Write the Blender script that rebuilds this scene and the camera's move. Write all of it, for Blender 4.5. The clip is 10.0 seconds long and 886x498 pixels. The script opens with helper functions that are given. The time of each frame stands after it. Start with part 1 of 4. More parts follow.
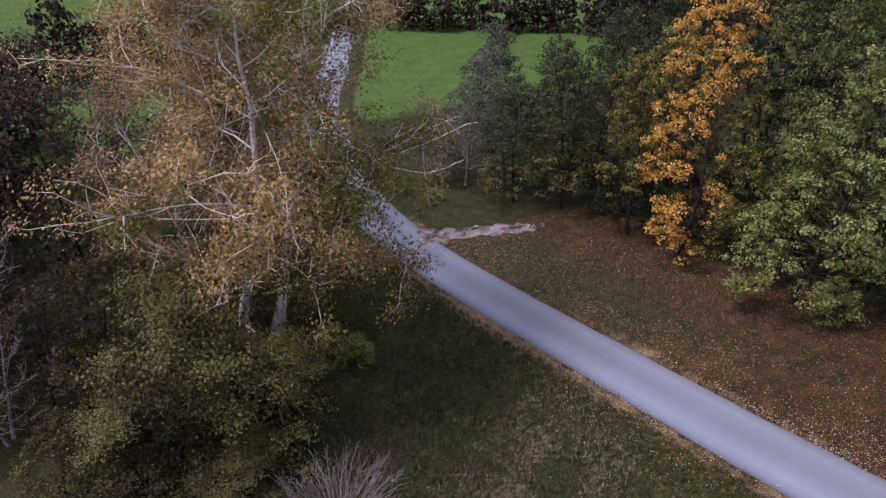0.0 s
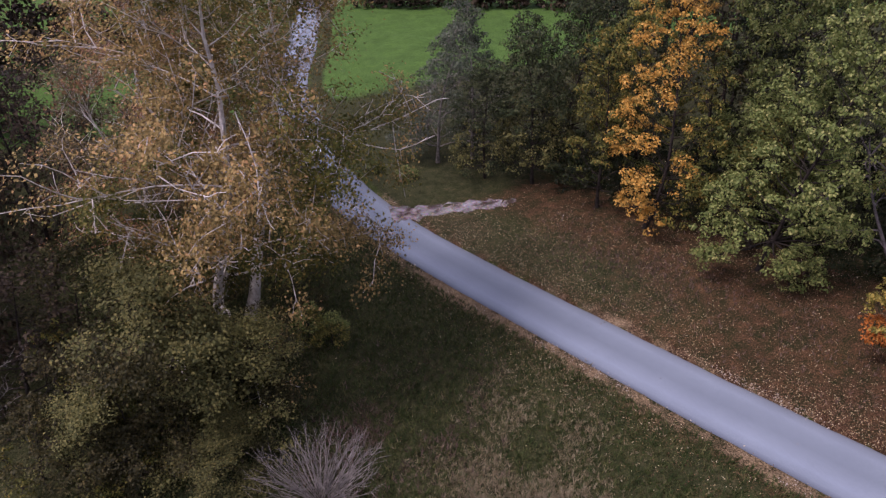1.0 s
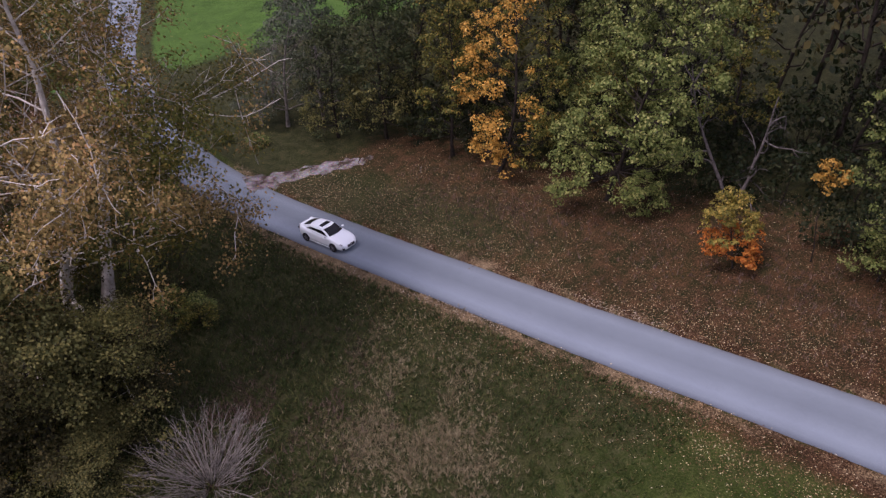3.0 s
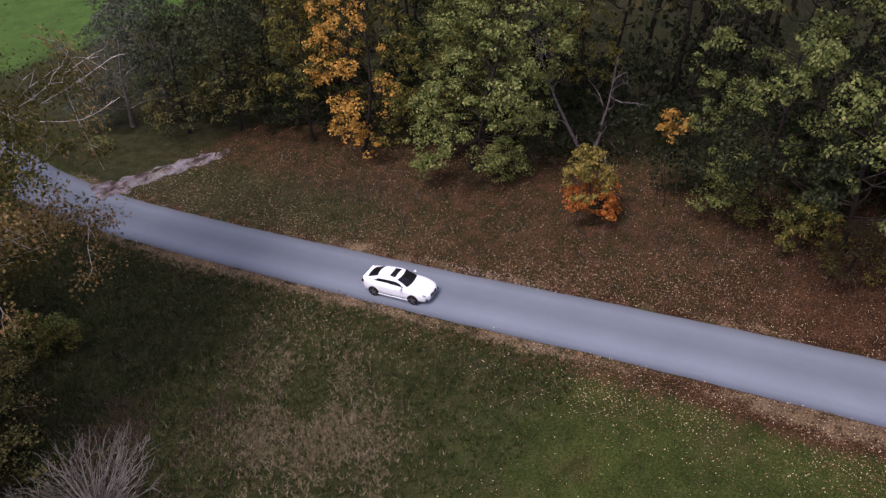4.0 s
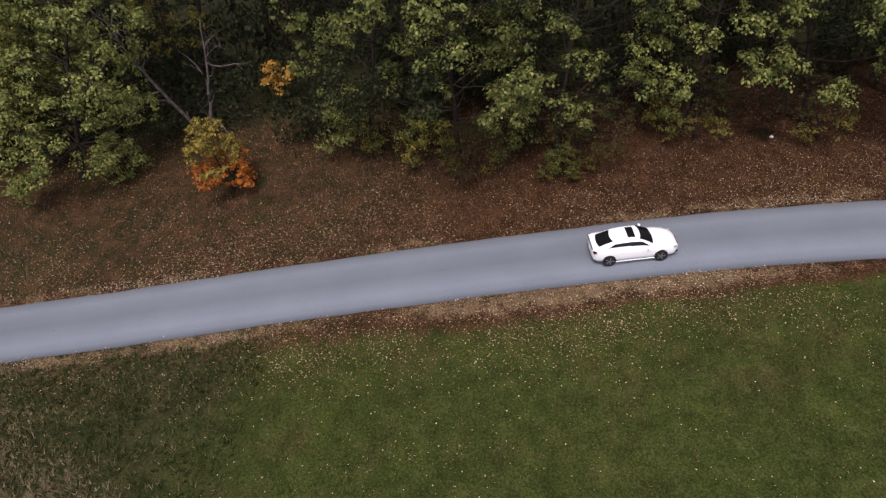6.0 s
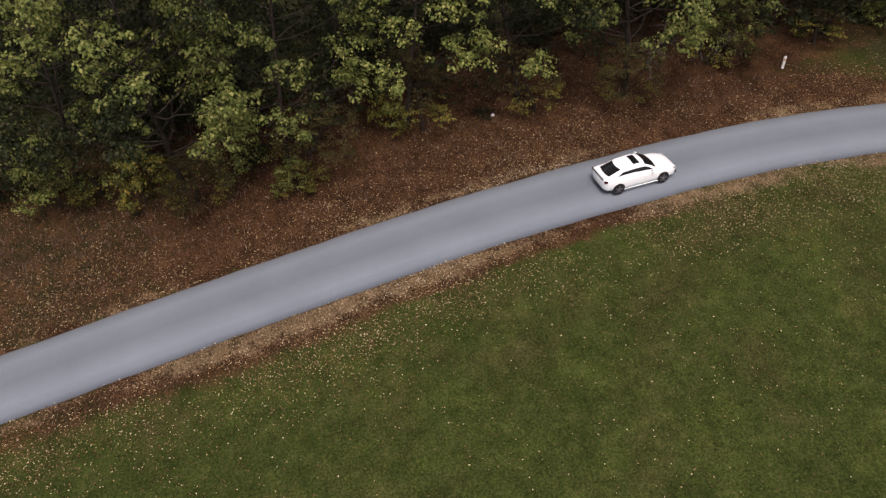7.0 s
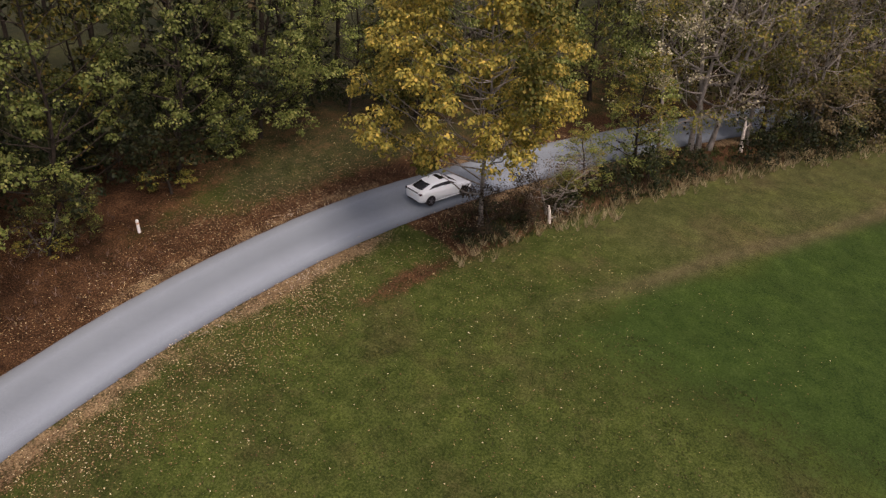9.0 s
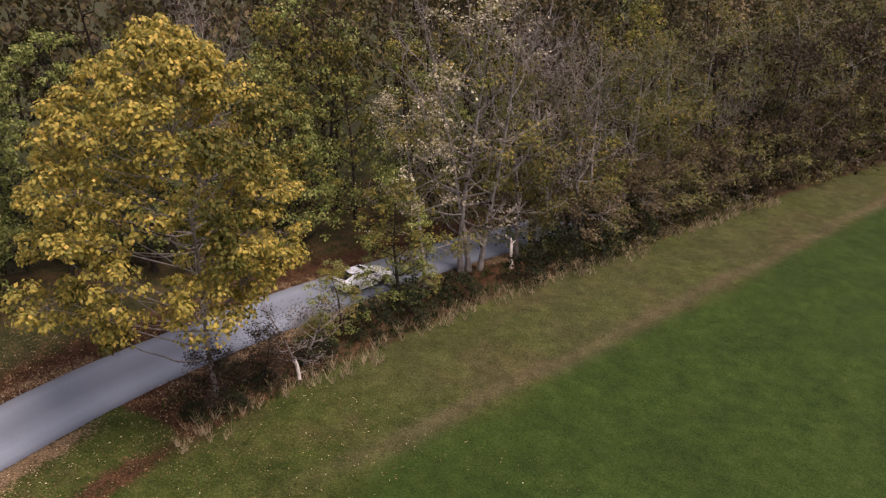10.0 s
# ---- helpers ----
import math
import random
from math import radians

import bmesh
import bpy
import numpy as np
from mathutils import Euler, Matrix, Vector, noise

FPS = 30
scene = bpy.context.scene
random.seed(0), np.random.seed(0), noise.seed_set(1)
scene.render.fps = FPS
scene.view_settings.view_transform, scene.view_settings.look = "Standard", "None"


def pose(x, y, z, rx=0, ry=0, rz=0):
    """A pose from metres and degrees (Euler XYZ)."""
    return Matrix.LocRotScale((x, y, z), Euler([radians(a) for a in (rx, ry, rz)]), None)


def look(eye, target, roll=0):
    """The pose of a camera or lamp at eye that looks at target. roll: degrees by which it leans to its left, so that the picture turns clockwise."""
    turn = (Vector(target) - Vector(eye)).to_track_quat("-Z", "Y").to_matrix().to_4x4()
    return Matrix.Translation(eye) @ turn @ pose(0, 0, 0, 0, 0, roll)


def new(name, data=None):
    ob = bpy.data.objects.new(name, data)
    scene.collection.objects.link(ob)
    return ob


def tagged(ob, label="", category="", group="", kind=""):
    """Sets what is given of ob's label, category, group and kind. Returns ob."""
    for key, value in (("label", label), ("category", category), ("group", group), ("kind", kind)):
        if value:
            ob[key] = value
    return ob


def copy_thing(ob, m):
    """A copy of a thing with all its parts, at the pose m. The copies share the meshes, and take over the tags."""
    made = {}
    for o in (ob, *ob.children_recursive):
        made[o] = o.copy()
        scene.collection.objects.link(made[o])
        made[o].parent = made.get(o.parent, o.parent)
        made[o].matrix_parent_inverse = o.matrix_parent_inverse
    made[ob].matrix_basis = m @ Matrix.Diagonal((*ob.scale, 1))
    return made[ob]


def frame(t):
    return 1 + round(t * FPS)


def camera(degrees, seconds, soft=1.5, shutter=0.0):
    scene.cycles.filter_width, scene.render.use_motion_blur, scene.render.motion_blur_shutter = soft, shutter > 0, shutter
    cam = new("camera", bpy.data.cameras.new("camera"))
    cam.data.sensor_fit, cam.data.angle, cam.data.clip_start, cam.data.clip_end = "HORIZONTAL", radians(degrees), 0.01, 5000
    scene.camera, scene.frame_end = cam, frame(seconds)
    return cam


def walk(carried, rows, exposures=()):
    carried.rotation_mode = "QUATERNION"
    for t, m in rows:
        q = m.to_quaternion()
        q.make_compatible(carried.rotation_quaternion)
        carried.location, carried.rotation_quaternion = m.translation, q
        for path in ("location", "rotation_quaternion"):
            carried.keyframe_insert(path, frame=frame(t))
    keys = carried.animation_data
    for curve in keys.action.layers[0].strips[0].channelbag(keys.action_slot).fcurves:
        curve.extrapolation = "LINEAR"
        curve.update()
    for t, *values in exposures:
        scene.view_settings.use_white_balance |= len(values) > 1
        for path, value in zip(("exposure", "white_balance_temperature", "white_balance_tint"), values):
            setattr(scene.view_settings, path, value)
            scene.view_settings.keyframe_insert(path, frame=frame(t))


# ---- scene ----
cam = camera(62.59, 10.0, soft=1.35)
# seconds, eye x y z, yaw, pitch, roll
ROWS = [
    (0.0, 0.00, 0.00, 26.56, -23.76, -30.02, 0.01),
    (0.5, -0.03, -0.22, 26.59, -24.84, -30.84, -0.10),
    (1.0, -0.10, -0.37, 26.55, -26.13, -31.64, -0.15),
    (1.5, -0.17, -0.47, 26.50, -27.99, -32.44, -0.14),
    (2.0, -0.17, -0.48, 26.50, -30.81, -33.27, -0.07),
    (3.5, -0.03, -0.39, 26.50, -44.16, -35.78, -0.07),
    (4.0, 0.02, -0.36, 26.43, -50.82, -36.58, 0.02),
    (4.5, 0.18, -0.37, 26.35, -57.96, -37.41, -0.07),
    (5.0, 0.30, -0.41, 26.17, -65.62, -38.07, -0.03),
    (5.2, 0.38, -0.46, 26.12, -68.84, -38.35, -0.03),
    (6.3, 1.63, -1.85, 25.74, -87.82, -39.45, 0.34),
    (6.5, 1.98, -2.43, 25.65, -91.66, -39.43, 0.39),
    (7.0, 2.94, -4.40, 25.55, -101.74, -39.32, 0.25),
    (7.5, 3.80, -6.95, 25.44, -111.98, -38.98, 0.18),
    (8.0, 4.40, -9.99, 25.32, -121.80, -37.63, 0.08),
    (8.5, 4.98, -13.74, 24.95, -131.29, -34.37, -0.28),
    (9.0, 4.94, -17.46, 25.01, -140.34, -30.47, -0.25),
    (9.5, 4.61, -21.06, 24.75, -148.25, -26.33, -0.54),
    (10.0, 3.17, -24.88, 24.49, -153.97, -21.69, -1.06),
]
walk(cam, [(t, pose(x, y, z, 0, 0, yaw) @ pose(0, 0, 0, 90 + pitch, 0, 0) @ pose(0, 0, 0, 0, 0, roll)) for t, x, y, z, yaw, pitch, roll in ROWS],
     exposures=[(0.0, 0.42, 6100, 43), (2.5, 0.28, 6250, 41), (5.0, 0.16, 6450, 34), (7.5, 0.24, 7400, 26), (8.5, 0.36, 7650, 26), (10.0, 0.62, 7250, 36)])

# ---- light: dusk under an even, overcast sky, a little brighter behind the camera ----
world = bpy.data.worlds.new("overcast_sky")
scene.world = world
world.use_nodes = True
wn, wl = world.node_tree.nodes, world.node_tree.links
sky = wn.new("ShaderNodeTexSky")
sky.sky_type, sky.sun_disc = "NISHITA", False
sky.sun_elevation, sky.sun_rotation = radians(60), radians(-100)
sky.air_density, sky.dust_density, sky.ozone_density = 1.2, 3.0, 1.0
grey = wn.new("ShaderNodeMixRGB")
grey.inputs[0].default_value = 0.55
grey.inputs[2].default_value = (6.0, 6.3, 7.0, 1)
wl.new(sky.outputs[0], grey.inputs[1])
wl.new(grey.outputs[0], wn["Background"].inputs[0])
wn["Background"].inputs[1].default_value = 0.125

sun_data = bpy.data.lights.new("sun", "SUN")
sun_data.energy, sun_data.angle, sun_data.color = 2.6, radians(20), (1.0, 0.96, 0.9)
sun = new("sun", sun_data)
sun.matrix_basis = look((-29, 7, 52), (0, 0, 0))


# ---- materials ----
def mat(name, rough=0.8, spec=0.3, metal=0.0):
    m = bpy.data.materials.new(name)
    m.use_nodes = True
    b = m.node_tree.nodes["Principled BSDF"]
    b.inputs["Roughness"].default_value = rough
    b.inputs["Specular IOR Level"].default_value = spec
    b.inputs["Metallic"].default_value = metal
    return m, m.node_tree.nodes, m.node_tree.links, b


def ramp_node(n, stops):
    r = n.new("ShaderNodeValToRGB")
    e = r.color_ramp.elements
    while len(e) < len(stops):
        e.new(0.5)
    for k, (p, col) in enumerate(stops):
        e[k].position, e[k].color = p, (*col, 1)
    return r


def noise_node(n, l, scale, detail=4.0, rough=0.6, coord=None):
    t = n.new("ShaderNodeTexNoise")
    t.inputs["Scale"].default_value, t.inputs["Detail"].default_value, t.inputs["Roughness"].default_value = scale, detail, rough
    if coord is not None:
        l.new(coord, t.inputs["Vector"])
    return t


def mix_node(n, l, fac, a, b, how="MIX"):
    m = n.new("ShaderNodeMixRGB")
    m.blend_type = how
    for k, v in enumerate((fac, a, b)):
        if isinstance(v, (int, float)):
            m.inputs[k].default_value = v
        elif isinstance(v, tuple):
            m.inputs[k].default_value = (*v, 1)
        else:
            l.new(v, m.inputs[k])
    return m


def bump_to(n, l, b, height, strength, distance):
    bp = n.new("ShaderNodeBump")
    bp.inputs["Strength"].default_value, bp.inputs["Distance"].default_value = strength, distance
    l.new(height, bp.inputs["Height"])
    l.new(bp.outputs[0], b.inputs["Normal"])


def leaf_mat(name, stops, shine=0.12, through_light=0.3):
    """Leaves: each takes its own colour, each tree its own shade."""
    m, n, l, b = mat(name, 0.55, shine)
    geo, info = n.new("ShaderNodeNewGeometry"), n.new("ShaderNodeObjectInfo")
    r = ramp_node(n, stops)
    l.new(geo.outputs["Random Per Island"], r.inputs[0])
    h = n.new("ShaderNodeHueSaturation")
    mr = n.new("ShaderNodeMapRange")
    mr.inputs[3].default_value, mr.inputs[4].default_value = 0.72, 1.3
    l.new(info.outputs["Random"], mr.inputs[0])
    l.new(mr.outputs[0], h.inputs["Value"])
    l.new(r.outputs[0], h.inputs["Color"])
    l.new(h.outputs[0], b.inputs["Base Color"])
    tr = n.new("ShaderNodeBsdfTranslucent")
    l.new(h.outputs[0], tr.inputs[0])
    mx = n.new("ShaderNodeMixShader")
    mx.inputs[0].default_value = through_light
    l.new(b.outputs[0], mx.inputs[1])
    l.new(tr.outputs[0], mx.inputs[2])
    l.new(mx.outputs[0], n["Material Output"].inputs[0])
    return m


def bark_mat(name, dark, light, scale=3.0):
    m, n, l, b = mat(name, 0.9, 0.15)
    co = n.new("ShaderNodeTexCoord")
    t = noise_node(n, l, scale, 6, 0.7, co.outputs["Object"])
    f = noise_node(n, l, scale * 9, 3, 0.6, co.outputs["Object"])
    r = ramp_node(n, [(0.35, dark), (0.65, light)])
    l.new(t.outputs[0], r.inputs[0])
    x = mix_node(n, l, 0.5, r.outputs[0], f.outputs[0], "OVERLAY")
    l.new(x.outputs[0], b.inputs["Base Color"])
    bump_to(n, l, b, f.outputs[0], 0.6, 0.02)
    return m


def plain_mat(name, col, rough=0.5, spec=0.4, metal=0.0, wear=0.12):
    m, n, l, b = mat(name, rough, spec, metal)
    co = n.new("ShaderNodeTexCoord")
    t = noise_node(n, l, 6.0, 5, 0.6, co.outputs["Object"])
    x = mix_node(n, l, wear, col, t.outputs[0], "OVERLAY")
    l.new(x.outputs[0], b.inputs["Base Color"])
    return m


def asphalt_mat():
    m, n, l, b = mat("worn_asphalt", 0.75, 0.35)
    co = n.new("ShaderNodeTexCoord")
    at = n.new("ShaderNodeAttribute")
    at.attribute_name = "across"
    grit = noise_node(n, l, 34.0, 4, 0.75, co.outputs["Object"])
    patch = noise_node(n, l, 0.35, 5, 0.6, co.outputs["Object"])
    r = ramp_node(n, [(0.3, (0.113, 0.140, 0.161)), (0.7, (0.194, 0.234, 0.260))])
    l.new(grit.outputs[0], r.inputs[0])
    p = ramp_node(n, [(0.3, (0.93, 0.93, 0.94)), (0.72, (1.05, 1.05, 1.05))])
    l.new(patch.outputs[0], p.inputs[0])
    x = mix_node(n, l, 1.0, r.outputs[0], p.outputs[0], "MULTIPLY")
    # polished wheel tracks, dusty crown and crumbling sides; near edge darkened for its shadow line
    tr = ramp_node(n, [(0.0, (0.50, 0.49, 0.50)), (0.045, (0.70, 0.70, 0.73)), (0.09, (0.96, 0.96, 0.98)), (0.22, (1.18, 1.18, 1.2)), (0.36, (1.04, 1.04, 1.05)), (0.52, (0.86, 0.86, 0.87)),
                       (0.70, (0.96, 0.96, 0.96)), (0.82, (1.08, 1.08, 1.08)), (0.95, (0.85, 0.83, 0.82)), (1.0, (0.68, 0.62, 0.56))])
    l.new(at.outputs["Fac"], tr.inputs[0])
    y = mix_node(n, l, 1.0, x.outputs[0], tr.outputs[0], "MULTIPLY")
    l.new(y.outputs[0], b.inputs["Base Color"])
    bump_to(n, l, b, grit.outputs[0], 0.5, 0.01)
    return m


def gravel_mat():
    m, n, l, b = mat("pale_gravel", 0.95, 0.1)
    co = n.new("ShaderNodeTexCoord")
    v = n.new("ShaderNodeTexVoronoi")
    v.inputs["Scale"].default_value = 14.0
    l.new(co.outputs["Object"], v.inputs["Vector"])
    t = noise_node(n, l, 0.9, 5, 0.7, co.outputs["Object"])
    r = ramp_node(n, [(0.42, (0.045, 0.032, 0.023)), (0.53, (0.15, 0.135, 0.13)), (0.72, (0.30, 0.29, 0.295))])
    l.new(t.outputs[0], r.inputs[0])
    x = mix_node(n, l, 0.35, r.outputs[0], v.outputs["Color"], "OVERLAY")
    l.new(x.outputs[0], b.inputs["Base Color"])
    bump_to(n, l, b, v.outputs["Distance"], 0.6, 0.03)
    return m


def ground_mat():
    """Soil, mown lawn, rough grass (also the painted shade of the wood's floor), leaf litter and hay field, laid out by
    the zones kept on the mesh.
    """
    m, n, l, b = mat("ground", 0.95, 0.08)
    co = n.new("ShaderNodeTexCoord")
    fine = noise_node(n, l, 11.0, 5, 0.75, co.outputs["Object"])
    mid = noise_node(n, l, 1.1, 5, 0.65, co.outputs["Object"])
    big = noise_node(n, l, 0.22, 6, 0.62, co.outputs["Object"])

    grain = mix_node(n, l, 0.6, mid.outputs[0], fine.outputs[0])

    def tone(a, c, e):
        r = ramp_node(n, [(0.40, a), (0.5, c), (0.62, e)])
        x = mix_node(n, l, 0.27, fine.outputs[0], mid.outputs[0])
        l.new(x.outputs[0], r.inputs[0])
        return r.outputs[0]

    def zone(name):
        a = n.new("ShaderNodeAttribute")
        a.attribute_name = name
        if name == "hay":
            return a.outputs["Fac"]
        s = n.new("ShaderNodeMath")
        s.operation = "MULTIPLY_ADD"
        k = n.new("ShaderNodeMath")
        k.operation = "SUBTRACT"
        l.new(grain.outputs[0], k.inputs[0])
        k.inputs[1].default_value = 0.5
        l.new(k.outputs[0], s.inputs[0])
        s.inputs[1].default_value = 1.9
        l.new(a.outputs["Fac"], s.inputs[2])
        r = ramp_node(n, [(0.35, (0, 0, 0)), (0.65, (1, 1, 1))])
        l.new(s.outputs[0], r.inputs[0])
        return r.outputs[0]

    lawn = tone((0.015, 0.024, 0.005), (0.034, 0.050, 0.010), (0.074, 0.088, 0.025))
    tan = tone((0.022, 0.017, 0.008), (0.050, 0.036, 0.017), (0.105, 0.076, 0.040))
    bg = ramp_node(n, [(0.5, (0, 0, 0)), (0.74, (0.7, 0.7, 0.7))])
    l.new(big.outputs[0], bg.inputs[0])
    col = mix_node(n, l, bg.outputs[0], lawn, tan).outputs[0]
    for name, tones in (("rough", ((0.010, 0.013, 0.005), (0.029, 0.034, 0.012), (0.075, 0.068, 0.032))),
                        ("litter", ((0.0125, 0.0066, 0.0036), (0.043, 0.0218, 0.0108), (0.125, 0.0680, 0.0340))),
                        ("verge", ((0.055, 0.038, 0.020), (0.130, 0.092, 0.050), (0.27, 0.20, 0.120))),
                        ("field", ((0.011, 0.024, 0.005), (0.022, 0.043, 0.008), (0.040, 0.064, 0.015))),
                        ("meadow", ((0.032, 0.070, 0.014), (0.050, 0.104, 0.020), (0.075, 0.134, 0.032))),
                        ("hay", ((0.0370, 0.0317, 0.0158), (0.0704, 0.0581, 0.0299), (0.1232, 0.0986, 0.0546)))):
        col = mix_node(n, l, zone(name), col, tone(*tones)).outputs[0]
    patchy = noise_node(n, l, 0.35, 7, 0.72, co.outputs["Object"])
    worn = ramp_node(n, [(0.34, (0.80, 0.80, 0.80)), (0.5, (1.0, 1.0, 1.0)), (0.66, (1.20, 1.18, 1.08))])
    l.new(patchy.outputs[0], worn.inputs[0])
    col = mix_node(n, l, 1.0, col, worn.outputs[0], "MULTIPLY").outputs[0]
    l.new(col, b.inputs["Base Color"])
    bump_to(n, l, b, fine.outputs[0], 0.9, 0.06)
    return m


ASPHALT, GRAVEL, GROUND = asphalt_mat(), gravel_mat(), ground_mat()
BARK = bark_mat("dark_bark", (0.012, 0.010, 0.008), (0.042, 0.034, 0.026))
BARK_GREY = bark_mat("grey_bark", (0.10, 0.09, 0.078), (0.27, 0.245, 0.215))
BARK_ASH = bark_mat("pale_grey_ash_bark", (0.11, 0.10, 0.085), (0.30, 0.275, 0.24))
BARK_DEAD = bark_mat("weathered_dead_wood", (0.045, 0.040, 0.038), (0.15, 0.135, 0.125))
BARK_PALE = bark_mat("pale_mottled_bark", (0.34, 0.30, 0.25), (0.74, 0.70, 0.63), 2.0)
LEAF_GREEN = leaf_mat("green_leaves", [(0, (0.072, 0.100, 0.028)), (0.45, (0.130, 0.166, 0.044)), (0.8, (0.200, 0.232, 0.068)), (1, (0.320, 0.312, 0.108))])
# near-black green: evergreens, plus shade painted into the wood's gaps and crowns
LEAF_DARK_SHADE = leaf_mat("dark_green_shade_leaves", [(0, (0.009, 0.016, 0.007)), (0.6, (0.020, 0.029, 0.011)), (1, (0.043, 0.043, 0.018))])
LEAF_GREYGREEN = leaf_mat("grey_green_leaves", [(0, (0.047, 0.066, 0.038)), (0.6, (0.095, 0.119, 0.076)), (1, (0.151, 0.151, 0.104))])
LEAF_ORANGE = leaf_mat("orange_leaves", [(0, (0.150, 0.122, 0.032)), (0.35, (0.335, 0.198, 0.038)), (0.75, (0.480, 0.250, 0.048)), (1, (0.545, 0.340, 0.085))])
LEAF_RED = leaf_mat("red_orange_leaves", [(0, (0.32, 0.115, 0.024)), (0.6, (0.56, 0.165, 0.030)), (1, (0.62, 0.290, 0.060))])
LEAF_OLIVE = leaf_mat("olive_leaves", [(0, (0.056, 0.069, 0.017)), (0.5, (0.118, 0.124, 0.028)), (0.85, (0.213, 0.184, 0.041)), (1, (0.281, 0.188, 0.044))])
LEAF_YELLOW = leaf_mat("yellow_leaves", [(0, (0.100, 0.101, 0.026)), (0.4, (0.230, 0.208, 0.046)), (0.8, (0.395, 0.312, 0.064)), (1, (0.500, 0.345, 0.086))])
LEAF_BROWN = leaf_mat("brown_gold_leaves", [(0, (0.082, 0.064, 0.024)), (0.4, (0.195, 0.142, 0.050)), (0.8, (0.320, 0.232, 0.082)), (1, (0.420, 0.245, 0.105))])
LEAF_RUSSET = leaf_mat("russet_leaves", [(0, (0.085, 0.045, 0.022)), (0.5, (0.200, 0.105, 0.052)), (1, (0.320, 0.185, 0.095))])
LEAF_DEEP = leaf_mat("deep_green_leaves", [(0, (0.018, 0.028, 0.012)), (0.6, (0.038, 0.052, 0.020)), (1, (0.072, 0.076, 0.030))])
LEAF_PALE = leaf_mat("pale_dry_leaves", [(0, (0.150, 0.135, 0.075)), (0.5, (0.310, 0.285, 0.175)), (1, (0.480, 0.450, 0.330))])
LEAF_TAWNY = leaf_mat("tawny_leaves", [(0, (0.044, 0.036, 0.020)), (0.5, (0.090, 0.072, 0.036)), (1, (0.160, 0.124, 0.062))])
LEAF_MOSS = leaf_mat("moss_green_leaves", [(0, (0.054, 0.060, 0.020)), (0.5, (0.104, 0.106, 0.034)), (1, (0.175, 0.155, 0.050))])
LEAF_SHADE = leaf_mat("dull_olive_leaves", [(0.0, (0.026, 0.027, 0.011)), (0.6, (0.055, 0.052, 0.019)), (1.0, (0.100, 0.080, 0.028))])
LEAF_DIM = leaf_mat("withered_leaves", [(0.0, (0.018, 0.014, 0.009)), (0.6, (0.046, 0.034, 0.020)), (1.0, (0.085, 0.062, 0.034))])
FALLEN = leaf_mat("fallen_leaves", [(0.0, (0.045, 0.022, 0.012)), (0.4, (0.13, 0.066, 0.032)), (0.7, (0.23, 0.14, 0.07)), (0.86, (0.44, 0.35, 0.17)), (1.0, (0.70, 0.62, 0.42))], 0.2, 0.1)
BLADE_LAWN = leaf_mat("lawn_grass", [(0.0, (0.017, 0.026, 0.009)), (0.6, (0.039, 0.052, 0.015)), (1.0, (0.103, 0.095, 0.039))], 0.15, 0.25)
BLADE_ROUGH = leaf_mat("rough_grass", [(0, (0.021, 0.041, 0.011)), (0.6, (0.050, 0.073, 0.020)), (1, (0.140, 0.132, 0.050))], 0.15, 0.25)
BLADE_DRY = leaf_mat("dry_grass", [(0.0, (0.156, 0.122, 0.067)), (0.6, (0.312, 0.260, 0.152)), (1.0, (0.480, 0.421, 0.266))], 0.15, 0.25)
BLADE_WEED = leaf_mat("dry_weeds", [(0.0, (0.077, 0.047, 0.034)), (0.6, (0.163, 0.107, 0.082)), (1.0, (0.275, 0.206, 0.163))], 0.15, 0.2)
PAINT = plain_mat("white_car_paint", (0.86, 0.92, 0.92), 0.22, 0.6, 0.0, 0.02)
TINTED = plain_mat("tinted_glass", (0.008, 0.009, 0.010), 0.05, 0.3, 0.0, 0.0)
RUBBER = plain_mat("black_rubber", (0.018, 0.018, 0.019), 0.8, 0.2)
RIM = plain_mat("dark_alloy", (0.22, 0.22, 0.23), 0.35, 0.5, 0.6)
TRIM = plain_mat("black_trim", (0.015, 0.015, 0.016), 0.5, 0.4)
LAMP_RED = plain_mat("dark_red_tail_lens", (0.06, 0.008, 0.010), 0.2, 0.6)
LAMP_CLEAR = plain_mat("clear_headlamp", (0.45, 0.46, 0.48), 0.12, 0.7, 0.3)
WHITE_POST = plain_mat("white_plastic", (0.78, 0.78, 0.76), 0.5, 0.4)


# ---- the lie of the land ----
def height(x, y):
    u, w = np.clip(x / 30, -0.3, 1.33), np.clip(y / 30, -1.5, 1.7)
    return 0.457 * u - 2.109 * w - 0.183 * w * w - 0.935 * u * w + 0.959 * u * u + 0.342 * w ** 3


def at_ground(x, y):
    return float(height(x, y))


# middle line of the road, as x over y
ROAD_Y = np.array([170, 131.6, 113, 99.5, 83.5, 73, 64.5, 58.5, 53.5, 47.4, 40, 30, 20, 10, 0, -10, -20, -30, -36, -41, -45, -49, -54, -60, -66, -71, -76, -94, -120, -150, -190])
ROAD_X = np.array([57, 39.6, 31.9, 27, 20.7, 18.7, 17.6, 17.3, 17.55, 18.4, 20.15, 22.75, 25.2, 27.65, 29.8, 31.68, 33.02, 33.8, 33.72, 33.4, 32.9, 32.15, 30.9, 29.1, 27.0, 25.0, 22.7, 14.6, 2.0, -14.0, -38.0])
HALF = 2.08


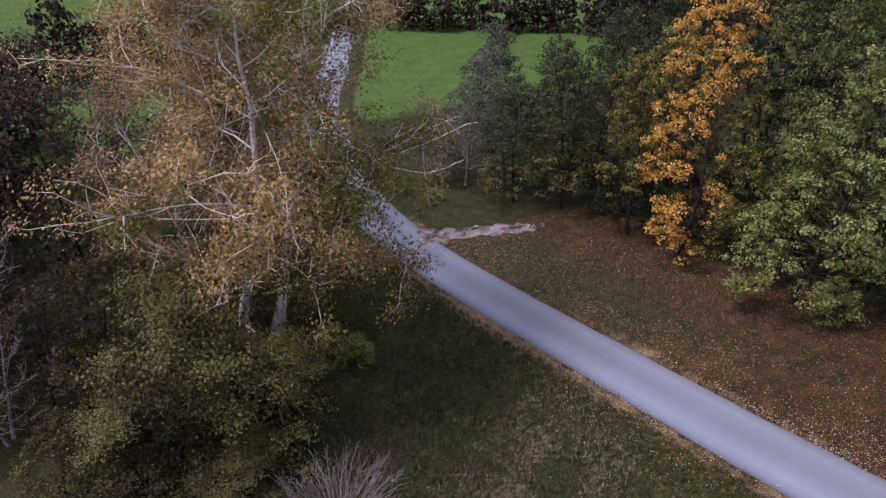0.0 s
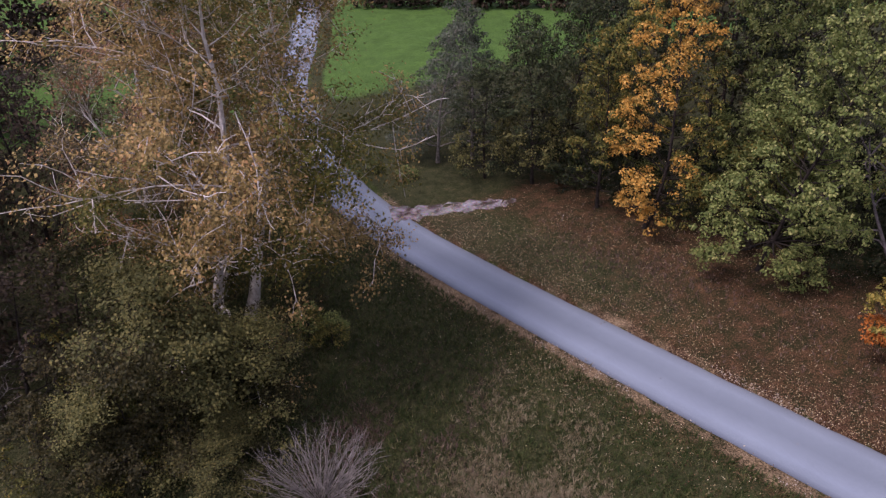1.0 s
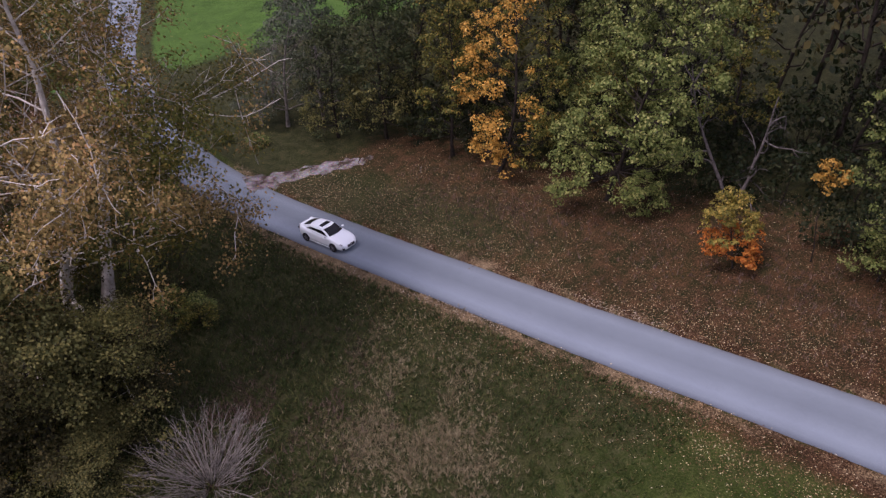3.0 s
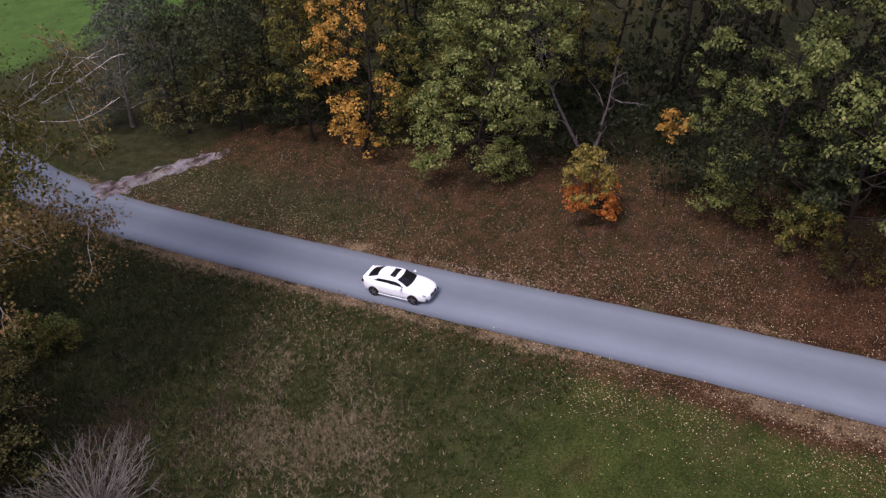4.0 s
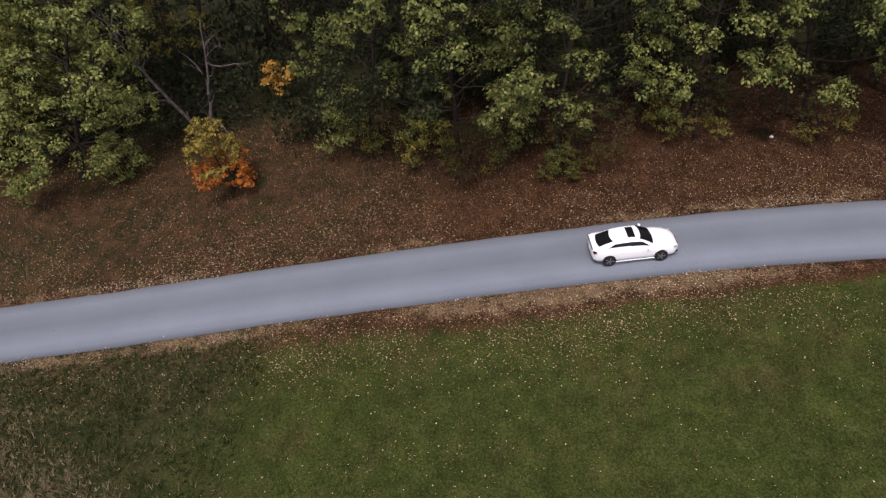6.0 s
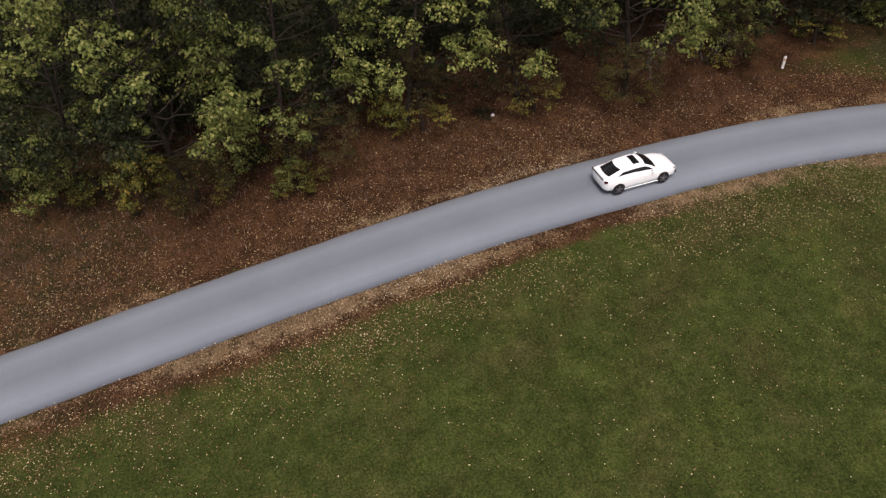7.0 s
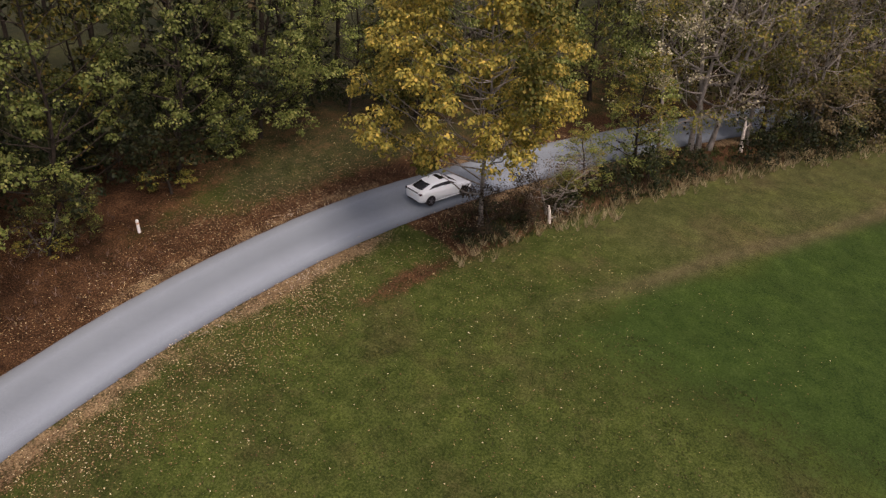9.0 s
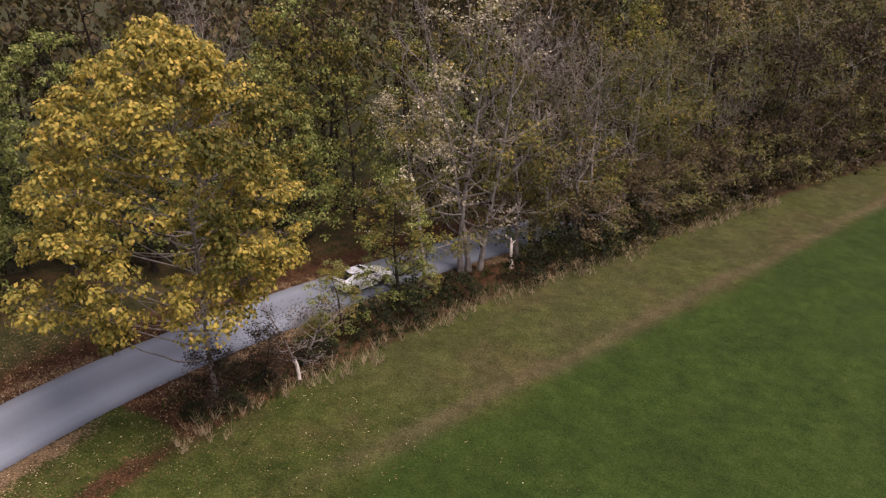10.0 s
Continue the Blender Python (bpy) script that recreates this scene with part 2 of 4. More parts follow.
def spline(yq):
    """Smooth x of the road's middle at y."""
    ys, xs = ROAD_Y[::-1], ROAD_X[::-1]
    m = np.gradient(xs, ys)
    k = np.clip(np.searchsorted(ys, yq) - 1, 0, len(ys) - 2)
    h = ys[k + 1] - ys[k]
    s = np.clip((yq - ys[k]) / h, 0, 1)
    return ((2 * s**3 - 3 * s**2 + 1) * xs[k] + (s**3 - 2 * s**2 + s) * h * m[k] + (3 * s**2 - 2 * s**3) * xs[k + 1] + (s**3 - s**2) * h * m[k + 1])


LINE_Y = np.arange(168, -188, -0.5)
LINE = np.stack([spline(LINE_Y), LINE_Y], 1)
LINE_T = np.gradient(LINE, axis=0)
LINE_T /= np.linalg.norm(LINE_T, axis=1)[:, None]


def road_side(x, y):
    """Distance across from the road's middle, positive on the wood's side; for arrays."""
    y = np.asarray(y, float)
    yc = np.clip(y, -187, 167)
    slope = (spline(yc + 0.5) - spline(yc - 0.5))
    return (np.asarray(x, float) - spline(yc)) / np.sqrt(1 + slope * slope)


def raw_mesh(name, verts, faces, smooth=False):
    me = bpy.data.meshes.new(name)
    verts, faces = np.asarray(verts, float), np.asarray(faces, int)
    me.vertices.add(len(verts))
    me.vertices.foreach_set("co", verts.ravel())
    k = faces.shape[1]
    me.loops.add(faces.size)
    me.loops.foreach_set("vertex_index", faces.ravel())
    me.polygons.add(len(faces))
    me.polygons.foreach_set("loop_start", np.arange(len(faces)) * k)
    me.polygons.foreach_set("use_smooth", np.full(len(faces), smooth))
    me.update(calc_edges=True)
    return me


def float_layer(me, name, values):
    me.attributes.new(name, "FLOAT", "POINT").data.foreach_set("value", np.asarray(values, np.float32))


def part(name, me, material, parent=None, label=""):
    if isinstance(me, bmesh.types.BMesh):
        bm, me = me, bpy.data.meshes.new(name)
        bm.to_mesh(me)
        bm.free()
    me.materials.append(material)
    ob = new(name, me)
    ob.parent = parent
    if label:
        tagged(ob, label)
    return ob


def wobble(x, y, s, k):
    """Cheap smooth unevenness of about -1 to 1."""
    return (np.sin(x * s + 1.7 * k) * np.cos(y * s * 0.83 + 0.6 * k) + np.sin((x + y) * s * 0.47 + 2.3 * k) * 0.7 + np.sin((x * 0.6 - y) * s * 1.9 + k) * 0.4) / 2.1


def step(v, a, b):
    s = np.clip((v - a) / (b - a), 0, 1)
    return s * s * (3 - 2 * s)


def zones(x, y):
    d = road_side(x, y)
    n1, n2 = wobble(x, y, 0.5, 1), wobble(x, y, 0.16, 2)
    near_road = np.exp(-((np.abs(d) - 2.45) / np.where(d < 0, 0.95, 0.8)) ** 2)
    litter = step(d, 1.6, 2.0) * (1 - 0.8 * step(y + 2 * n1, 47, 53)) * (1 - step(d, 60, 75))
    litter = litter * (1 - 0.8 * np.exp(-(((d - 5) / 3.2) ** 2 + ((y - 40) / 11) ** 2)) - 0.5 * np.exp(-(((d - 6.5) / 2.2) ** 2 + ((y + 40) / 11) ** 2)))
    litter = np.maximum(litter, (1 - step(-d, 2.8, 4.5 + 1.2 * n1 + 1.3 * step(y, -4, 8))) * step(-d, 1.5, 2.0) * (0.45 + 0.5 * step(-y, -20, 5)) * (1 - 0.75 * step(-y, 16, 30)))
    litter = np.maximum(litter, 0.8 * np.exp(-(((-d - 6.3) / 0.9) ** 2)) * np.exp(-(((y + 42) / 5) ** 2)))
    litter = np.maximum(litter, np.where((d < 0) & (d > -9) & (y < -45), 0.9 * step(d, -7.6, -6), 0))
    verge = np.where(d > 0, 0.55, 0.8) * near_road * (0.8 + 0.55 * n1) * step(60 - y, 0, 10)
    rough = 0.9 * step(y + 4 * n2 + 2 * n1 + 0.35 * (x - 15), 5, 22) * (d < 0) * (1 - step(y, 85, 100))
    rough = np.maximum(rough, 0.9 * np.exp(-(((d - 5) / 3.6) ** 2 + ((y - 40) / 12) ** 2)) * (d > 2))
    litter = litter * (1 - 0.45 * step(y, -8, 10) * (d > 2.4)) * (1 - 0.55 * step(-y, 34, 44) * step(d, 3.0, 5.0))
    rough = np.maximum(rough, 0.8 * step(y, -8, 10) * (d > 2.4))
    # past y -34 the floor's tree shade is put in as darker rough ground
    rough = np.maximum(rough, 0.85 * step(-y, 34, 44) * step(d, 3.0, 5.0))
    # deep in the wood, shade on the litter is painted as rough ground
    litter, rough = litter * (1 - 0.7 * step(d, 15, 19)), np.maximum(rough, 0.9 * step(d, 14, 18) * step(60 - y, 0, 10))
    line = 16.2 + 0.427 * (y + 52.2)
    fieldward = step(line - x + 1.2 * n1, -2.2, 2.2) * step(-y, 36, 52)
    far = step(y, 72, 82) * step(np.abs(d), 3, 5)
    field = fieldward
    hay = np.exp(-(((x - line - 1.0 + 0.3 * n1) / 0.75) ** 2)) * step(-y, 40, 56) * (0.78 + 0.2 * n2)
    hay = np.maximum(hay, (0.30 + 0.16 * n1) * step(x - line, 0.5, 2.5) * step(-y, 46, 60) * (d < -5))
    return dict(rough=rough, litter=litter, verge=verge, field=field, hay=hay, meadow=far)


def build_ground():
    def spread(lo, hi, fine, out):
        a = list(np.arange(lo, hi + 0.01, fine))
        s = fine
        while a[-1] < out:
            s *= 1.25
            a.append(a[-1] + s)
        s = fine
        while a[0] > -out:
            s *= 1.25
            a.insert(0, a[0] - s)
        return np.array(a)
    xs, ys = spread(-16, 60, 0.7, 2600), spread(-110, 100, 0.7, 2600)
    gx, gy = np.meshgrid(xs, ys)
    x, y = gx.ravel(), gy.ravel()
    d = np.abs(road_side(x, y))
    z = height(x, y) + 0.10 * wobble(x, y, 0.9, 3) * step(d, 2.6, 6.0) + 0.05 * wobble(x, y, 2.3, 5) * step(d, 2.4, 4.0) - 0.05 * (1 - step(d, 2.0, 2.8))
    z += 0.5 * step(road_side(x, y), 6, 12) * step(50 - y, 0, 14) * step(y + 60, 0, 14)
    nx, ny = len(xs), len(ys)
    i = (np.arange(ny - 1)[:, None] * nx + np.arange(nx - 1)[None]).ravel()
    me = raw_mesh("ground", np.stack([x, y, z], 1), np.stack([i, i + 1, i + nx + 1, i + nx], 1), True)
    for name, v in zones(x, y).items():
        float_layer(me, name, v)
    tagged(part("ground", me, GROUND), "rolling meadow ground with mown grass and leaf litter", "ground", kind="structure")


def bank(x, y):
    """Height of the finished ground, with the rise under the wood."""
    d = road_side(x, y)
    return height(x, y) + 0.5 * step(d, 6, 12) * step(50 - y, 0, 14) * step(y + 60, 0, 14)


def build_road():
    rows, faces, across = [], [], []
    cols = np.linspace(-1, 1, 13)
    for k, ((x, y), (tx, ty)) in enumerate(zip(LINE, LINE_T)):
        for j, c in enumerate(cols):
            ragged = 0.035 * wobble(np.float64(y), np.float64(c * 3), 1.1, 4 + c) + 0.03 * wobble(np.float64(y), np.float64(c * 3), 5.0, 8 + c) if abs(c) == 1 else 0.0
            s = c * (HALF + ragged)
            px, py = x - ty * s, y + tx * s
            drop = -0.035 if abs(c) == 1 else 0.0
            rows.append((px, py, at_ground(px, py) + 0.035 + 0.03 * (1 - c * c) + drop))
            across.append((1 + c) / 2)
            if k and j:
                a = k * 13 + j
                faces.append((a - 14, a - 13, a, a - 1))
    me = raw_mesh("road", rows, faces, True)
    float_layer(me, "across", across)
    tagged(part("road", me, ASPHALT), "narrow worn grey asphalt country lane without markings", "road", kind="structure")
    pts = [(19.3, 48.9), (21.3, 48.5), (24.3, 47.9), (27.3, 46.7), (29.4, 45.8), (32.5, 45.0)]
    rows, faces = [], []
    for k in range(26):
        s = k / 25 * (len(pts) - 1)
        a = min(int(s), len(pts) - 2)
        p = Vector(pts[a]).lerp(Vector(pts[a + 1]), s - a)
        wide = 1.05 + 0.9 * max(0, 1 - k / 7) ** 1.5
        for j, c in enumerate((-1, -0.6, 0, 0.6, 1)):
            q = wide * c * (1 + 0.22 * math.sin(k * 1.9 + c * 2) + 0.2 * math.sin(k * 3.7 + c * 5))
            px, py = p.x + 0.25 * q, p.y + q
            rows.append((px, py, at_ground(px, py) + (0.075 if abs(c) < 1 else -0.03)))
            if k and j:
                i = k * 5 + j
                faces.append((i - 6, i - 1, i, i - 5))
    tagged(part("gravel_drive", raw_mesh("gravel_drive", rows, faces, True), GRAVEL), "pale rutted gravel drive joining the lane", "gravel drive", kind="structure")


build_ground()
build_road()


# ---- trees ----
def tube(acc, pts, radii, sides):
    """Adds a tapered tube along pts to acc = [verts, faces]."""
    pts = np.asarray(pts, float)
    t = np.gradient(pts, axis=0)
    t /= np.linalg.norm(t, axis=1)[:, None] + 1e-9
    ref = np.where(np.abs(t[:, 2:3]) > 0.9, [[1.0, 0, 0]], [[0, 0, 1.0]])
    a = np.cross(t, ref)
    a /= np.linalg.norm(a, axis=1)[:, None] + 1e-9
    b = np.cross(t, a)
    ang = np.arange(sides) * 2 * np.pi / sides
    ring = pts[:, None] + np.asarray(radii)[:, None, None] * (np.cos(ang)[None, :, None] * a[:, None] + np.sin(ang)[None, :, None] * b[:, None])
    start = sum(len(v) for v in acc[0])
    acc[0].append(ring.reshape(-1, 3))
    n = len(pts)
    i = (np.arange(n - 1)[:, None] * sides + np.arange(sides)[None]).ravel()
    j = (np.arange(n - 1)[:, None] * sides + (np.arange(sides)[None] + 1) % sides).ravel()
    acc[1].append(np.stack([i, j, j + sides, i + sides], 1) + start)


def bough(rng, start, way, length, n, rise, jitter):
    pts, p, w = [start], np.array(start, float), np.array(way, float)
    for _ in range(n - 1):
        w = w + rng.normal(0, jitter, 3) + (0, 0, rise)
        w /= np.linalg.norm(w)
        p = p + w * length / (n - 1)
        pts.append(p)
    return np.array(pts), w


def skeleton_of(seed, high, wide, base, limbs=16, subs=5, twigs=4, rise=0.06, thick=0.25, lean=0.0, full=0.55, stems=1, limb_thick=0.5, sides=(5, 4), crook=0.05, kink=0.14, fine=0.004):
    """Trunk, limbs, branches and twigs; the twigs' tips carry the leaves."""
    rng = np.random.default_rng(seed)
    acc, tips, hubs = [[], []], [], []
    for s in range(stems):
        off = np.array([math.cos(s * 2.4), math.sin(s * 2.4), 0]) * (0.0 if stems == 1 else 0.35)
        way = np.array([lean + off[0] * 0.35, off[1] * 0.35, 1.0])
        trunk, _ = bough(rng, off - (0, 0, 0.4), way / np.linalg.norm(way), high * 0.93, 10, 0.03, crook)
        rad = thick * np.linspace(1, 0.12, 10) ** 0.9
        rad[0] *= 1.5
        tube(acc, trunk, rad, 7)
        for k in range(limbs):
            f = base / high + (0.97 - base / high) * ((k + rng.uniform(0, 0.9)) / limbs)
            h = (f - base / high) / (1 - base / high)
            prof = max(0.18, (1 - abs((h - (1 - full)) / (full if h > 1 - full else 1.6 * (1 - full))) ** 2.0)) ** 0.6
            i = min(f / 0.95 * 9, 8.99)
            p = trunk[int(i)] + (trunk[int(i) + 1] - trunk[int(i)]) * (i - int(i))
            az = k * 2.4 + rng.uniform(-0.5, 0.5) + seed
            up = -0.05 + 0.75 * h
            w = np.array([math.cos(az), math.sin(az), up])
            length = wide * prof * rng.uniform(0.8, 1.15)
            limb, lw = bough(rng, p, w / np.linalg.norm(w), length, 6, rise, kink)
            r0 = thick * (1 - 0.85 * f) * limb_thick
            tube(acc, limb, np.linspace(r0, r0 * 0.22, 6), sides[0])
            hubs.append(limb[5])
            for q in range(subs):
                g = 0.3 + 0.7 * (q + rng.uniform(0, 0.8)) / subs
                i = min(g * 5, 4.99)
                sp = limb[int(i)] + (limb[int(i) + 1] - limb[int(i)]) * (i - int(i))
                sw = limb[int(i) + 1] - limb[int(i)]
                sw = sw / np.linalg.norm(sw) + rng.normal(0, 0.55, 3) + (0, 0, 0.05)
                sub, _ = bough(rng, sp, sw / np.linalg.norm(sw), max(0.7, length * rng.uniform(0.3, 0.5)), 4, rise, 0.2)
                tube(acc, sub, np.linspace(r0 * 0.34 + fine, r0 * 0.1 + fine, 4), sides[1])
                hubs += [sub[3], sub[1] * 0.5 + sub[2] * 0.5]
                for _ in range(twigs):
                    j = rng.integers(1, 4)
                    tw = sub[j] - sub[j - 1]
                    tw = tw / np.linalg.norm(tw) + rng.normal(0, 0.7, 3)
                    twig, _ = bough(rng, sub[j], tw / np.linalg.norm(tw), rng.uniform(0.5, 1.1) * min(1.0, wide / 4), 3, rise - 0.04, 0.25)
                    tube(acc, twig, (r0 * 0.12 + fine, r0 * 0.08 + fine, fine), 3)
                    tips.append(twig[2])
                    tips.append(twig[1] * 0.5 + sub[j] * 0.5)
    return np.concatenate(acc[0]), np.concatenate(acc[1]), np.array(tips if twigs else hubs)


def lobed_crown(seed, high, wide, base, lobes=20, per=15, lobe=1.9, thick=0.25, lean=0.0, stems=1, sides=(5, 3), low=0.65, skew=0.0, spray=True):
    """Trunk and rising limbs that end in rounded lobes of branches; the branches' tips are the hubs of the leaf bunches. skew: how far the lower lobes reach out to one side; spray: build the branches within the lobes."""
    rng = np.random.default_rng(seed)
    acc, hubs = [[], []], []
    n = 9
    trunk, _ = bough(rng, (0, 0, -0.4), np.array([lean, 0.05, 1.0]) / math.hypot(1, lean), high * 0.8, n, 0.03, 0.07)
    rad = thick * np.linspace(1, 0.15, n)
    rad[0] *= 1.5
    tube(acc, trunk, rad, 7)
    for k in range(lobes):
        h = ((k + rng.uniform(0.1, 0.9)) / lobes) ** 1.1
        reach = wide * min(1.0, low + 1.1 * h) * math.sqrt(max(0.0, 1 - h**2.4))
        out = max(0.0, reach - lobe * 0.75) * rng.uniform(0.7, 1.08)
        az = k * 2.4 + rng.uniform(-0.45, 0.45)
        out *= 1 + skew * math.cos(az) * (1 - h)
        z = base + lobe * 0.55 + h * (high - base - lobe * 1.1)
        size = lobe * rng.uniform(0.72, 1.2)
        lean_at = np.array([np.interp(z, trunk[:, 2], trunk[:, 0]), np.interp(z, trunk[:, 2], trunk[:, 1])])
        c = np.array([lean_at[0] + math.cos(az) * out, lean_at[1] + math.sin(az) * out, z])
        zs = float(np.clip(z - 0.25 * lobe - out * rng.uniform(0.3, 0.7), 0.12 * high * (stems == 1), high * 0.76))
        p = np.array([np.interp(zs, trunk[:, 2], trunk[:, j]) for j in range(3)])
        t = np.linspace(0, 1, 6)[:, None]
        bend = (p + c) / 2 + (0, 0, -0.12 * np.linalg.norm(c - p)) + rng.normal(0, 0.12 * lobe, 3)
        limb = (1 - t) ** 2 * p + 2 * t * (1 - t) * bend + t * t * c
        limb[1:-1] += rng.normal(0, 0.05 * lobe, (4, 3))
        r0 = max(0.012, thick * 0.36 * (1 - 0.6 * h))
        tube(acc, limb, np.linspace(r0, r0 * 0.35, 6), sides[0])
        for _ in range(per):
            w = rng.normal(0, 1, 3) + np.array([math.cos(az) * 0.45, math.sin(az) * 0.45, 0.35])
            w /= np.linalg.norm(w)
            hub = c + w * size * rng.uniform(0.55, 1.0) * (1, 1, 0.78)
            mid = (c + hub) / 2 + rng.normal(0, 0.12 * size, 3)
            if spray:
                tube(acc, np.array([c - w * 0.1 * size, mid, hub]), (r0 * 0.32, r0 * 0.2, 0.006), sides[1])
            hubs.append(hub)
    return np.concatenate(acc[0]), np.concatenate(acc[1]), np.array(hubs)


def leaves_at(seed, tips, each, size, spread, flat=0.6, droop=0.25):
    """Folded pointed leaves in bunches round the tips; vertices and triangles."""
    rng = np.random.default_rng(seed + 77)
    n = len(tips) * each
    c = np.repeat(tips, each, 0) + rng.normal(0, spread, (n, 3)) * (1, 1, flat)
    out = c - c.mean(0)
    out /= np.linalg.norm(out, axis=1)[:, None] + 1e-9
    nor = rng.normal(0, 0.5, (n, 3)) + (0, 0, 0.75) + 0.45 * out
    nor /= np.linalg.norm(nor, axis=1)[:, None]
    ax = rng.normal(0, 1, (n, 3)) + 0.5 * out
    ax -= nor * (ax * nor).sum(1)[:, None]
    ax /= np.linalg.norm(ax, axis=1)[:, None]
    ax[:, 2] -= droop
    bi = np.cross(nor, ax)
    ln = size * rng.uniform(0.65, 1.35, (n, 1))
    v = np.empty((n, 4, 3))
    v[:, 0], v[:, 2] = c - ax * ln * 0.5, c + ax * ln * 0.5
    v[:, 1] = c + bi * ln * 0.36 + nor * ln * 0.10
    v[:, 3] = c - bi * ln * 0.36 + nor * ln * 0.10
    i = np.arange(n)[:, None] * 4
    return v.reshape(-1, 3), np.concatenate([i + (0, 1, 2), i + (0, 2, 3)], 1).reshape(-1, 3)


def bunches_at(seed, hubs, each, size, radius):
    """Leaves that hang like shingles over rounded bunches, one bunch on each hub."""
    rng = np.random.default_rng(seed + 33)
    n = len(hubs) * each
    way = rng.normal(0, 1, (n, 3)) + (0, 0, 0.45)
    way /= np.linalg.norm(way, axis=1)[:, None]
    r = np.repeat(radius * rng.uniform(0.6, 1.35, len(hubs)), each)[:, None] * rng.uniform(0.55, 1.08, (n, 1))
    c = np.repeat(hubs, each, 0) + way * r * (1, 1, 0.62)
    nor = way * 0.8 + rng.normal(0, 0.33, (n, 3)) + (0, 0, 0.4)
    nor /= np.linalg.norm(nor, axis=1)[:, None]
    ax = way * (1, 1, 0) + rng.normal(0, 0.45, (n, 3)) - (0, 0, 0.45)
    ax -= nor * (ax * nor).sum(1)[:, None]
    ax /= np.linalg.norm(ax, axis=1)[:, None] + 1e-9
    bi = np.cross(nor, ax)
    ln = size * rng.uniform(0.65, 1.35, (n, 1))
    v = np.empty((n, 4, 3))
    v[:, 0], v[:, 2] = c - ax * ln * 0.5, c + ax * ln * 0.5 - nor * ln * 0.12
    v[:, 1] = c + bi * ln * 0.36 - nor * ln * 0.06
    v[:, 3] = c - bi * ln * 0.36 - nor * ln * 0.06
    i = np.arange(n)[:, None] * 4
    return v.reshape(-1, 3), np.concatenate([i + (0, 1, 2), i + (0, 2, 3)], 1).reshape(-1, 3)


def make_tree(name, label, seed, high, wide, base, leaf, bark, each=9, size=0.24, spread=0.34, bunch=0.0, second=None, share=0.0, patch=None, bare=0.0, category="tree", **shape):
    """A thing: trunk (with limbs) and crown. bunch: the radius of rounded leaf bunches; second: leaves of another
    colour, or darker ones that paint in shaded gaps, on a share of the twigs, on the side that patch points away from;
    bare: the share of twigs that have lost their leaves.
    """
    v, f, tips = (lobed_crown if bunch else skeleton_of)(seed, high, wide, base, **shape)
    root = new(name)
    tagged(root, label, category)
    part("trunk", raw_mesh("trunk", v, f, True), bark, root)

    def crown(k, where):
        return raw_mesh("crown", *(bunches_at(k, where, each, size, bunch) if bunch else leaves_at(k, where, each, size, spread)))

    if bare:
        leafy = wobble(tips[:, 0], tips[:, 2], 1.1, seed + 4) + 0.8 * wobble(tips[:, 1], tips[:, 2], 2.0, seed + 7)
        tips = tips[leafy >= np.quantile(leafy, bare)]
    if each and second is not None:
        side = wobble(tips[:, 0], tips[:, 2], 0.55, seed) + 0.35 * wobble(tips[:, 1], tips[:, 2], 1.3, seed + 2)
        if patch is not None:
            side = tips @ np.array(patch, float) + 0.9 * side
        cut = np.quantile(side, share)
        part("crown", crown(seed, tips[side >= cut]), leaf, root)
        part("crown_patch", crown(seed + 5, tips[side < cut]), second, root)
    elif each:
        part("crown", crown(seed, tips), leaf, root)
    return root


def stand(x, y, turn=0.0, size=1.0, tall=1.0):
    return pose(x, y, float(bank(np.float64(x), np.float64(y))) - 0.05, 0, 0, turn) @ Matrix.Diagonal((size, size, size * tall, 1))


def place(proto, spots):
    """Sets the first of its kind and copies of it on the given spots (x, y, turn, size, tall)."""
    for k, s in enumerate(spots):
        if k == 0:
            proto.matrix_basis = stand(*s)
        else:
            c = copy_thing(proto, Matrix.Identity(4))
            c.matrix_basis = stand(*s)


# the wood's edge along the lane
oak_a = make_tree("oak_tree", "tall green broadleaf oak at the wood's edge", 3, 18.5, 4.7, 0.2, LEAF_GREEN, BARK, each=36, size=0.165, thick=0.16, bunch=0.48, lobes=68, per=11, lobe=1.3, low=0.95)
place(oak_a, [(36.7, 27.0, 0, 1.1, 1.0), (41.2, 30.0, 130, 1.1, 1.12), (44.5, -45.5, 300, 0.95, 1.0)])
# the dark leaf share paints the self-shadowed gaps of the crown
oak_b = make_tree("oak_tree", "green and yellowing oak at the wood's edge", 8, 17.0, 5.2, 2.6, LEAF_GREEN, BARK, each=38, size=0.155, second=LEAF_DARK_SHADE, share=0.28, thick=0.14, bunch=0.44, lobes=44, per=10, lobe=1.1, low=0.8)
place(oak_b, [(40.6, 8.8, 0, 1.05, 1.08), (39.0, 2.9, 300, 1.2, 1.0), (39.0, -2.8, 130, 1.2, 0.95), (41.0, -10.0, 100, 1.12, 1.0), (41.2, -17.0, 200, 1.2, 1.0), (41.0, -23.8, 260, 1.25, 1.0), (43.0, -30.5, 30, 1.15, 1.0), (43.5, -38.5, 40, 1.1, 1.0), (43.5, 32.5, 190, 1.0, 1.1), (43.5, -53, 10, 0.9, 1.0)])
maple = make_tree("maple_tree", "maple turning orange on its open side, still olive within", 14, 20.5, 4.4, 0.6, LEAF_ORANGE, BARK, each=30, size=0.18, second=LEAF_OLIVE, share=0.33, patch=(-0.8, 0.0, 0.25), thick=0.17, bunch=0.48, lobes=54, per=11, lobe=1.2, low=0.7, lean=0.26)
place(maple, [(34.6, 36.0, -24, 1.0, 1.0)])
